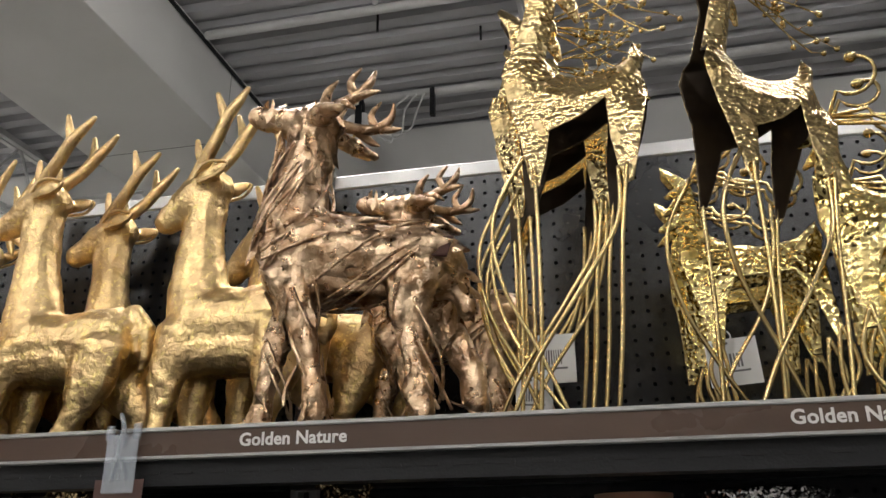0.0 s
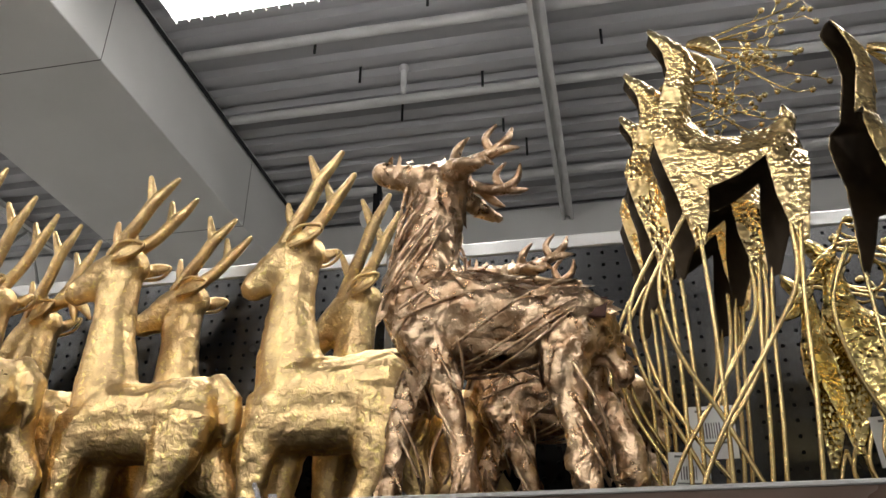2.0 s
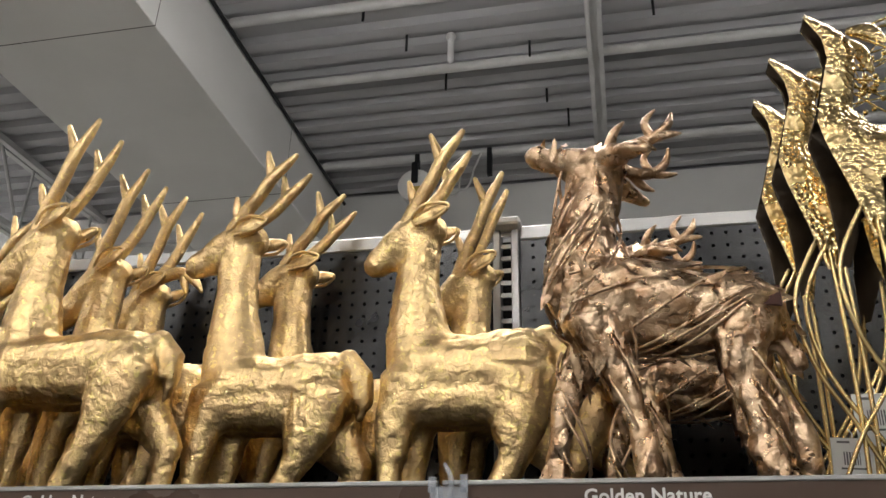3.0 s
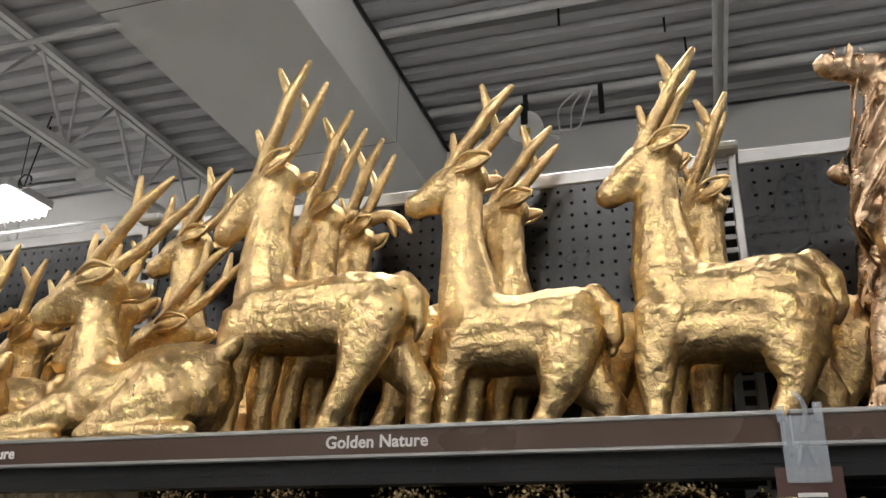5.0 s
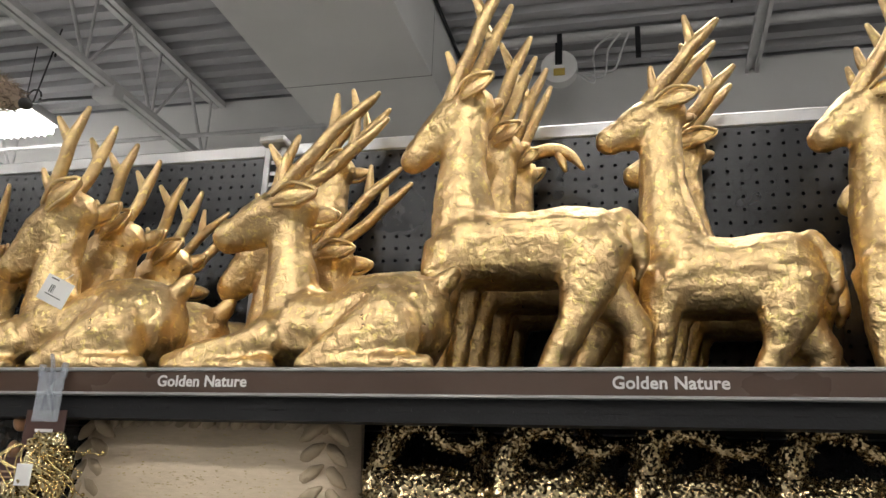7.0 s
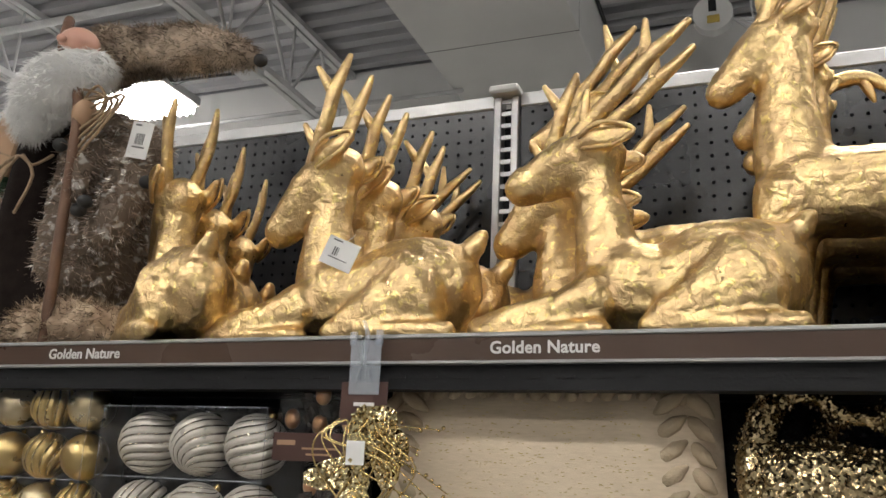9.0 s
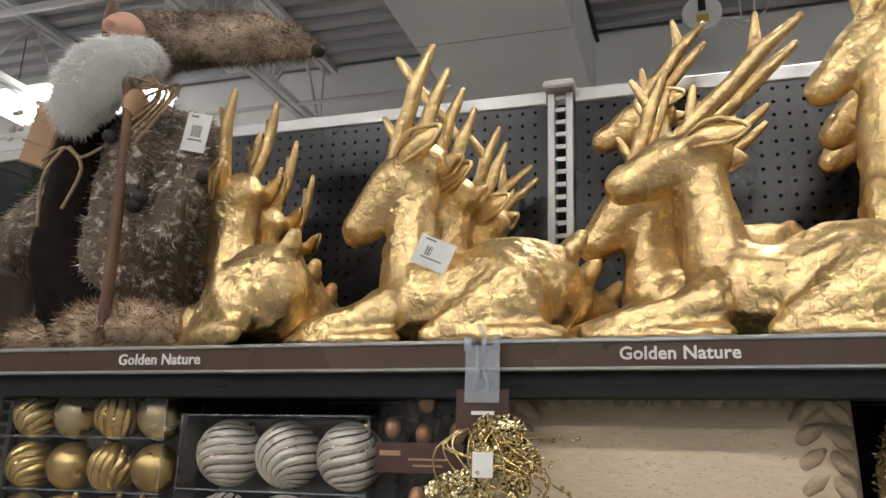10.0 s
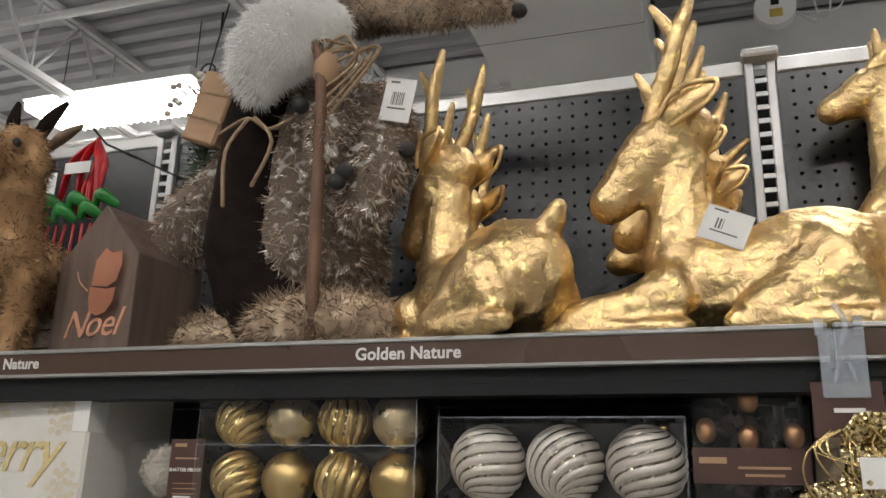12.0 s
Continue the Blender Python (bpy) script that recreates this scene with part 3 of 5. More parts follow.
SHELVES = {}
for x0, x1 in zip(POSTS, POSTS[1:]):
    SHELVES[x0] = shelf(x0, x1, SHELF, FRONT)
    shelf(x0, x1, 1.24, FRONT)
    shelf(x0, x1, 0.75, FRONT)
    shelf(x0, x1, 0.2, FRONT)
for x in (-2.245, -1.677, -1.031, -0.465, 0.182, 0.750):
    bm = text_bm("Golden Nature", 0.0195, 0.0004, 0.0, 0.00045, 1.03)
    bmesh.ops.transform(bm, matrix=pose(x, FRONT - 0.0092, -0.0165, 90), verts=bm.verts)
    part("lettering", bm, LETTER, SHELVES[max(p for p in POSTS if p < x)], "white lettering")

# ---- standing deer ----


def tine(bm, path, radii, n=9):
    tube(bm, arc([(*p, r, r * 1.15) for p, r in zip(path, radii)], 4), n)


def antler(bm, x, y, z, side, dx, dz, s=1.0, fork=0):
    """A chunky antler: a beam sweeping up and back, a short brow tine and a forked end with blunt tips."""
    rnd = random.Random(int(abs(x * 7919 + z * 977)) + side + fork)
    ln = math.hypot(dx, dz)
    ux, uz = dx / ln, dz / ln

    def go(along, across, out):
        return (x + ux * along * ln - uz * across * s, y + side * out * s, z + uz * along * ln + ux * across * s)

    tine(bm, [go(-0.12, 0.002, 0), go(0.12, 0.001, 0.008), go(0.38, -0.005, 0.017), go(0.62, -0.005, 0.022), go(0.84, -0.010, 0.022), go(1.0, -0.012, 0.021)],
         [0.0130 * s, 0.0115 * s, 0.0104 * s, 0.0102 * s, 0.0076 * s, 0.0042 * s])
    b = rnd.uniform(0.02, 0.10)
    tine(bm, [go(b, 0.004, 0.008), go(b + 0.08, 0.018, 0.011), go(b + 0.19, 0.031 + 0.005 * rnd.random(), 0.012)], [0.0082 * s, 0.0066 * s, 0.0038 * s])
    c = rnd.uniform(0.58, 0.66)
    tine(bm, [go(c, 0.0, 0.022), go(c + 0.09, 0.015, 0.025), go(c + 0.20, 0.034, 0.027)], [0.0088 * s, 0.0068 * s, 0.0038 * s])


def deer_head(hx, hz, pitch, length, s=1.0):
    """Long wedge-shaped head with a deep jaw, lips and leaf-shaped ears laid back along its axis."""
    c, sn = math.cos(pitch), math.sin(pitch)

    def at(d, h, dy=0.0):
        return hx - s * (d * c - h * sn), s * dy, hz + s * (d * sn + h * c)

    e = length
    tubes = [
        [(*at(-0.024, -0.004), 0.032, 0.034), (*at(0.014, 0.0), 0.036, 0.040), (*at(e * 0.42, -0.002), 0.031, 0.036), (*at(e * 0.72, -0.004), 0.025, 0.029), (*at(e, -0.006), 0.022, 0.024)],
        [(*at(0.012, -0.018), 0.020, 0.022), (*at(e * 0.55, -0.019), 0.017, 0.018), (*at(e * 0.94, -0.018), 0.0135, 0.0125)],
        [(*at(0.030, 0.020, 0.020), 0.008, 0.008), (*at(0.052, 0.014, 0.018), 0.006, 0.006)],
        [(*at(0.030, 0.020, -0.020), 0.008, 0.008), (*at(0.052, 0.014, -0.018), 0.006, 0.006)],
    ]
    tubes = [[(*p[:3], p[3] * s, p[4] * s) for p in t] for t in tubes]
    for side in (-1, 1):
        ear = [(*at(0.000, 0.010, side * 0.026), 0.010, 0.012), (*at(-0.020, 0.003, side * 0.036), 0.010, 0.015), (*at(-0.042, -0.002, side * 0.040), 0.009, 0.015), (*at(-0.062, -0.006, side * 0.041), 0.007, 0.009)]
        tubes.append([(*p[:3], p[3] * s, p[4] * s) for p in ear])
    return at, tubes


def ear_fold(bm, at, s):
    """A raised rim round each ear, so that its cup reads."""
    for side in (-1, 1):
        rim = [at(-0.004, 0.013, side * 0.039), at(-0.024, 0.018, side * 0.045), at(-0.044, 0.013, side * 0.048), at(-0.066, -0.006, side * 0.046), at(-0.044, -0.015, side * 0.048), at(-0.022, -0.010, side * 0.045), at(-0.004, -0.003, side * 0.039)]
        tube(bm, arc([(*p, 0.0030 * s, 0.0030 * s) for p in rim], 4), 6)


def standing_deer(chest, rump, top, high, low, head, pitch, length, horn, hind=0.0, seed=0, extra=()):
    """Standing stag, facing -x: chest and rump ends, saddle and rump heights, belly, skull centre, head angle and antler sweep."""
    hx, hz = head
    at, t = deer_head(hx, hz, pitch, length)
    cx, rx = chest + 0.058, rump - 0.056
    mid = (cx + rx) / 2
    zf, zm, zr = (top + 0.012 + low) / 2, (top + low + 0.006) / 2, (high + low) / 2
    t += [
        [(cx, 0, zf, 0.058, (top + 0.012 - low) / 2), ((cx + mid) / 2, 0, zm + 0.002, 0.057, (top - low) / 2), (mid, 0, zm, 0.056, (top - low) / 2 - 0.003), ((mid + rx) / 2, 0, (zm + zr) / 2, 0.058, (top + high) / 4 - low / 2), (rx, 0, zr - 0.006, 0.056, (high - low) / 2 - 0.002)],
        [(cx + 0.006, 0, zf + 0.01, 0.054, 0.060), (cx - 0.004, 0, top + 0.004, 0.046, 0.053), ((cx + hx) / 2 - 0.004, 0, top * 0.58 + hz * 0.42, 0.038, 0.040), (hx + 0.004, 0, hz - 0.055, 0.034, 0.036), (hx + 0.006, 0, hz - 0.012, 0.031, 0.034)],
        [(rump - 0.030, 0, high - 0.022, 0.020, 0.020), (rump - 0.002, 0, high - 0.052, 0.021, 0.018), (rump + 0.002, 0, high - 0.092, 0.015, 0.013), (rump - 0.006, 0, high - 0.118, 0.007, 0.006)],
    ]
    for side in (-1, 1):
        t.append([(cx - 0.004, side * 0.020, low + 0.042, 0.034, 0.041), (mid, side * 0.020, low + 0.040, 0.034, 0.040), (rx, side * 0.020, low + 0.042, 0.034, 0.041)])
        f = 0.008 * side
        t.append([(cx - 0.012, side * 0.030, zf - 0.010, 0.032, 0.046), (cx - 0.020 + f, side * 0.033, low - 0.010, 0.024, 0.031), (cx - 0.022 + f, side * 0.034, low * 0.48, 0.019, 0.021), (cx - 0.024 + f, side * 0.035, 0.040, 0.017, 0.019), (cx - 0.028 + f, side * 0.035, 0.012, 0.019, 0.024)])
        g = (0.046 + hind) * side
        t.append([(rx - 0.006, side * 0.030, zr - 0.010, 0.034, 0.056), (rx - 0.006 + g * 0.25, side * 0.034, low - 0.012, 0.029, 0.042), (rx + 0.006 + g * 0.8, side * 0.036, low * 0.62, 0.020, 0.025), (rx - 0.010 + g, side * 0.036, low * 0.30, 0.017, 0.020), (rx - 0.022 + g, side * 0.036, 0.012, 0.019, 0.025)])
    off = Vector((seed * 3.1, seed * 1.7, 0))
    bm = fused(t, 0.005, 3, lambda co: lumpy(co + off))
    ear_fold(bm, at, 1.0)
    for side in (-1, 1):
        antler(bm, *at(-0.012, 0.030, side * 0.014), side, horn[0], horn[1], 1.0, seed)
    for path in extra:
        tine(bm, [p[:3] for p in path], [p[3] for p in path])
    return bm


def lying_deer(head, pitch, length, horn, seed=0, x1=0.205, top=0.162, big=1.1):
    """Resting stag facing -x, legs folded under, neck upright."""
    hx, hz = head
    at, t = deer_head(hx, hz, pitch, length, big)
    t += [
        [(-0.022, 0, 0.078, 0.058, 0.068), (0.035, 0, 0.070, 0.066, 0.064), (0.095, 0, top * 0.5, 0.070, top * 0.48), (x1 - 0.075, 0, top * 0.52, 0.066, top * 0.48), (x1 - 0.048, 0, top * 0.48, 0.056, top * 0.45)],
        [(-0.026, 0, 0.085, 0.050, 0.052), (-0.034, 0, 0.140, 0.040, 0.042), ((hx - 0.034) / 2 + 0.004, 0, (hz + 0.125) / 2, 0.034, 0.035), (hx + 0.012, 0, hz - 0.020, 0.031, 0.034)],
        [(x1 - 0.030, 0, top * 0.80, 0.020, 0.020), (x1 - 0.010, 0, top * 0.90, 0.017, 0.018), (x1 - 0.002, 0, top * 0.97, 0.012, 0.012)],
    ]
    for side in (-1, 1):
        t.append([(-0.040, side * 0.040, 0.060, 0.034, 0.040), (-0.085, side * 0.052, 0.042, 0.024, 0.026), (-0.150, side * 0.052, 0.032, 0.020, 0.021), (-0.190, side * 0.050, 0.020, 0.016, 0.018)])
        t.append([(-0.185, side * 0.058, 0.016, 0.015, 0.014), (-0.110, side * 0.066, 0.014, 0.015, 0.013), (-0.030, side * 0.066, 0.014, 0.016, 0.014)])
        t.append([(x1 - 0.072, side * 0.044, 0.074, 0.042, 0.068), (x1 - 0.125, side * 0.064, 0.046, 0.024, 0.036), (x1 - 0.170, side * 0.068, 0.026, 0.020, 0.022)])
        t.append([(x1 - 0.185, side * 0.072, 0.017, 0.016, 0.016), (x1 - 0.090, side * 0.074, 0.017, 0.016, 0.017), (x1 - 0.020, side * 0.066, 0.016, 0.015, 0.016)])
    off = Vector((seed * 2.3, seed * 4.1, 1))
    bm = fused(t, 0.005, 3, lambda co: lumpy(co + off))
    ear_fold(bm, at, big)
    for side in (-1, 1):
        antler(bm, *at(-0.012, 0.028, side * 0.014), side, horn[0], horn[1], 0.95, seed)
    return bm


def bronze_deer():
    """Stag in torn bark-like bronze sheet, muzzle lifted."""
    t = [
        [(-0.065, 0, 0.222, 0.058, 0.066), (0.0, 0, 0.215, 0.056, 0.058), (0.06, 0, 0.205, 0.054, 0.052), (0.115, 0, 0.196, 0.050, 0.052)],
        [(-0.070, 0, 0.235, 0.048, 0.056), (-0.072, 0, 0.30, 0.040, 0.042), (-0.064, 0, 0.355, 0.034, 0.034), (-0.060, 0, 0.395, 0.030, 0.030)],
        [(-0.045, 0, 0.412, 0.028, 0.028), (-0.080, -0.006, 0.420, 0.026, 0.024), (-0.120, -0.016, 0.428, 0.018, 0.016), (-0.130, -0.018, 0.430, 0.016, 0.014)],
        [(0.140, 0, 0.185, 0.018), (0.155, 0, 0.135, 0.012)],
    ]
    for side in (-1, 1):
        t.append([(-0.04, side * 0.025, 0.415, 0.011), (-0.01, side * 0.055, 0.405, 0.015, 0.008), (0.012, side * 0.07, 0.396, 0.007)])
        f = 0.034 * side
        t.append([(-0.065, side * 0.034, 0.195, 0.026, 0.033), (-0.070 - f, side * 0.036, 0.12, 0.016, 0.019), (-0.070 - f * 1.4, side * 0.037, 0.06, 0.013), (-0.068 - f * 1.6, side * 0.038, 0.012, 0.016)])
        f = 0.026 * side
        t.append([(0.100, side * 0.030, 0.190, 0.028, 0.042), (0.105 + f * 0.5, side * 0.034, 0.125, 0.018, 0.024), (0.128 + f, side * 0.036, 0.07, 0.013, 0.015), (0.132 + f, side * 0.037, 0.012, 0.015)])
    bm = fused(t, 0.0042, 2, barky)
    rnd = random.Random(4)
    bm.normal_update()
    spots = [(f.calc_center_median(), f.normal.copy()) for f in rnd.sample(list(bm.faces), 170)]
    for c, nrm in spots:
        along = (Vector((rnd.uniform(-0.6, 0.6), rnd.uniform(-0.3, 0.3), 1)) if c.x < -0.03 or c.z < 0.16 else Vector((1, rnd.uniform(-0.3, 0.3), rnd.uniform(-0.7, 0.3))))
        along = (along - nrm * along.dot(nrm)).normalized()
        wide = nrm.cross(along)
        small = 0.6 if c.z > 0.38 or c.z < 0.14 else 1.0
        ln, wd = rnd.uniform(0.016, 0.038) * small, rnd.uniform(0.005, 0.012) * small
        lift = [0.0015 + rnd.uniform(0, 0.006) for _ in range(6)]
        ring = [(-1, -0.3), (-0.3, -1), (0.6, -0.8), (1, 0.2), (0.4, 1), (-0.5, 0.8)]
        vs = [bm.verts.new(c + along * (u * ln) + wide * (v * wd) + nrm * (h - abs(v) * wd * 0.5)) for (u, v), h in zip(ring, lift)]
        mid = bm.verts.new(c + nrm * 0.005)
        for i in range(6):
            bm.faces.new((mid, vs[i], vs[(i + 1) % 6]))
    for k in range(28):
        a0, z0, turn = rnd.uniform(0, 6.3), rnd.uniform(0.18, 0.34), rnd.uniform(1.5, 3.4)
        pts = []
        for j in range(12):
            u = j / 11
            a = a0 + turn * u
            if z0 > 0.26:
                zz = z0 - 0.08 + 0.16 * u
                r = 0.054 - 0.15 * max(0, zz - 0.25) if zz > 0.25 else 0.056
                pts.append((-0.070 + r * 1.02 * math.cos(a), r * 0.95 * math.sin(a), zz, 0.0021))
            else:
                pts.append((-0.09 + 0.20 * u, 0.057 * math.sin(a), 0.216 - 0.018 * u + 0.058 * math.cos(a), 0.0021))
        tube(bm, pts, 5)
    for side in (-1, 1):
        for leg, ln in (((-0.068, 0.12), -0.054), ((0.115, 0.1), 0.026)):
            for q in range(3):
                a0 = rnd.uniform(0, 6)
                tube(bm, [(leg[0] + (0.0 if ln > 0 else -0.03 * side) + 0.018 * math.cos(a0 + j * 0.5), side * 0.036 + 0.019 * math.sin(a0 + j * 0.5), 0.18 - j * 0.017, 0.0022) for j in range(10)], 5)
    for side in (-1, 1):
        beam = [(-0.035, side * 0.014, 0.428, 0.0095), (-0.008, side * 0.032, 0.424, 0.0085), (0.020, side * 0.044, 0.426, 0.0075), (0.040, side * 0.047, 0.442, 0.006), (0.046, side * 0.042, 0.462, 0.002)]
        tube(bm, arc(beam, 4), 8)
        for i, d in ((0, (0.022, 0.012, 0.038)), (1, (0.030, 0.02, -0.020)), (2, (0.006, 0.0, 0.042)), (2, (0.034, 0.006, 0.0))):
            px, py, pz, r = beam[i]
            tube(bm, arc([(px, py, pz, r * 0.9), (px + d[0] - 0.014, py + side * d[1], pz + d[2] * 0.55, r * 0.7), (px + d[0], py + side * d[1], pz + d[2], 0.002)], 4), 7)
    return bm


LS = "standing stag figure in crumpled gold leaf"
LL = "resting stag figure in crumpled gold leaf"
A = (-0.158, 0.158, 0.270, 0.281, 0.156, (-0.108, 0.448), -0.72, 0.118, (0.065, 0.185), 0.006)
B = (-0.140, 0.138, 0.254, 0.270, 0.130, (-0.102, 0.466), -0.40, 0.092, (0.090, 0.125))
C = (-0.140, 0.144, 0.282, 0.298, 0.134, (-0.092, 0.462), -0.54, 0.092, (0.074, 0.150), -0.012)


def again(ob, x, y, rz=0.0, s=1.0, label=""):
    return tagged(copy_thing(ob, pose(x, y, SHELF, 0, 0, rz) @ Matrix.Scale(s, 4)), label)


stag_a = statue("deer_figure", standing_deer(*A, 1), GOLD, pose(-0.650, 1.262, SHELF), "tall standing stag figure in gold leaf, muzzle lowered", "deer figure", "gold standing deer")
stag_b = statue("deer_figure", standing_deer(*B, 0.0, 2), GOLD, pose(-0.360, 1.365, SHELF), LS + ", level head", "deer figure", "gold standing deer")
stag_c = statue("deer_figure", standing_deer(*C, 3), GOLD, pose(-0.055, 1.372, SHELF), LS + " on the top shelf", "deer figure", "gold standing deer")
BENT = [[(-0.075, -0.03, 0.482, 0.012), (-0.030, -0.034, 0.490, 0.011), (0.004, -0.036, 0.474, 0.009), (0.026, -0.036, 0.446, 0.003)], [(-0.020, -0.034, 0.488, 0.009), (-0.012, -0.036, 0.462, 0.007), (-0.006, -0.036, 0.444, 0.003)]]
statue("deer_figure", standing_deer(*A, 4, BENT), GOLD, pose(-0.615, 1.515, SHELF) @ Matrix.Scale(0.97, 4), "tall gold leaf stag figure by the back panel, one antler bent", "deer figure", "gold standing deer")
again(stag_a, -0.628, 1.392, 0, 0.96, "tall gold leaf stag figure behind its twin")
again(stag_b, -0.322, 1.518, 0, 1.0, "gold leaf stag figure behind another one, head level")
again(stag_a, 0.022, 1.500, 0, 0.95, "tall gold leaf stag figure behind another one")
again(stag_b, -0.979, 1.510, 0, 1.0, "gold leaf stag figure standing behind resting ones")
rest_a = statue("deer_figure", lying_deer((-0.062, 0.256), -0.30, 0.088, (0.130, 0.140), 1, 0.208, 0.164), GOLD, pose(-0.950, 1.180, SHELF), LL + " with swept antlers", "deer figure", "gold resting deer")
rest_b = statue("deer_figure", lying_deer((-0.040, 0.262), -0.76, 0.098, (0.040, 0.150), 2, 0.205, 0.164, 1.16), GOLD, pose(-1.353, 1.175, SHELF), LL + " with a price tag", "deer figure", "gold resting deer")
again(rest_b, -1.040, 1.302, 0, 0.97, "gold leaf resting stag behind another, muzzle down")
again(rest_a, -0.974, 1.412, 0, 0.97, "gold leaf resting stag between two others")
again(rest_b, -1.345, 1.300, 0, 0.98, "gold leaf resting stag behind the tagged one")
again(rest_b, -1.318, 1.415, 4, 0.94, "gold leaf resting stag third in its row")
again(rest_a, -1.360, 1.525, 2, 0.92, "gold leaf resting stag by the back panel")
again(rest_b, -1.665, 1.190, -38, 0.96, "gold leaf resting stag turned towards the back panel")
again(rest_b, -1.690, 1.312, -38, 0.92, "gold leaf resting stag crowded behind another one")
again(rest_b, -1.715, 1.432, -38, 0.88, "gold leaf resting stag at the back of the shelf")
bark = statue("deer_figure", bronze_deer(), BRONZE, pose(0.205, 1.125, SHELF), "bronze stag figure of torn bark-like sheet, muzzle lifted", "deer figure", "bronze deer")
again(bark, 0.255, 1.430, -4, 1.0, "bronze bark-like stag figure by the back panel")

# ---- sheet-metal deer ----


def sheet_pair(ridge, under, deep, neck_z, splay_z, cell=0.0026):
    """Two hammered sheets cut to one outline, joined along the back and standing apart at the belly and legs."""
    ring = [Vector(p) for p in ridge + under]
    edges = list(zip(ring, ring[1:] + ring[:1]))
    back = [Vector(p) for p in ridge]

    def foot(p, u, v):
        d = v - u
        return u + d * max(0.0, min(1.0, (p - u).dot(d) / d.length_squared))

    def inside(p):
        odd = False
        for u, v in edges:
            if (u.y > p.y) != (v.y > p.y) and p.x < u.x + (v.x - u.x) * (p.y - u.y) / (v.y - u.y):
                odd = not odd
        return odd

    x0, x1 = min(p.x for p in ring), max(p.x for p in ring)
    z0, z1 = min(p.y for p in ring), max(p.y for p in ring)
    nx, nz = int((x1 - x0) / cell) + 2, int((z1 - z0) / cell) + 2
    full = {(i, k) for i in range(nx) for k in range(nz) if inside(Vector((x0 + (i + 0.5) * cell, z0 + (k + 0.5) * cell)))}
    spots = {}
    for i, k in full:
        for a, b in ((0, 0), (1, 0), (1, 1), (0, 1)):
            spots[i + a, k + b] = None
    for i, k in spots:
        p = Vector((x0 + i * cell, z0 + k * cell))
        if not all((i - a, k - b) in full for a in (0, 1) for b in (0, 1)):
            p = min((foot(p, u, v) for u, v in edges), key=lambda q: (q - p).length)
        d = min((foot(p, u, v) - p).length for u, v in zip(back, back[1:]))
        spots[i, k] = (p, d)
    bm = bmesh.new()
    for side in (-1, 1):
        s = bmesh.new()
        vs = {}
        for key, (p, d) in spots.items():
            wide, run = (deep, 0.045) if p.y < neck_z else (deep * 0.45, 0.016)
            y = wide * min(1.0, d / run) ** 0.6
            low = max(0.0, splay_z - p.y)
            dent = noise.noise(Vector((p.x * 75, side * 3, p.y * 75))) * 0.0010
            vs[key] = s.verts.new((p.x - (0.16 * low if side > 0 else 0.0), side * (y + 0.10 * low + dent), p.y))
        for i, k in full:
            s.faces.new((vs[i, k], vs[i + 1, k], vs[i + 1, k + 1], vs[i, k + 1]))
        bmesh.ops.smooth_vert(s, verts=[v for v in s.verts if not v.is_boundary], factor=0.5, use_axis_y=True)
        bmesh.ops.recalc_face_normals(s, faces=s.faces)
        bmesh.ops.solidify(s, geom=list(s.faces), thickness=0.0011)
        for f in s.faces:
            f.smooth = True
        bmesh.ops.recalc_face_normals(s, faces=s.faces)
        tmp = bpy.data.meshes.new("tmp")
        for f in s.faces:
            # slot 2: faces turned inwards, coloured dark for the shade inside
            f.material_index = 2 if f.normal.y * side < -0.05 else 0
        s.to_mesh(tmp)
        s.free()
        bm.from_mesh(tmp)
        bpy.data.meshes.remove(tmp)
    return bm


def rod(bm, pts, r=0.0028):
    tube(bm, arc([(*p, r) for p in pts], 6), 6, 1)


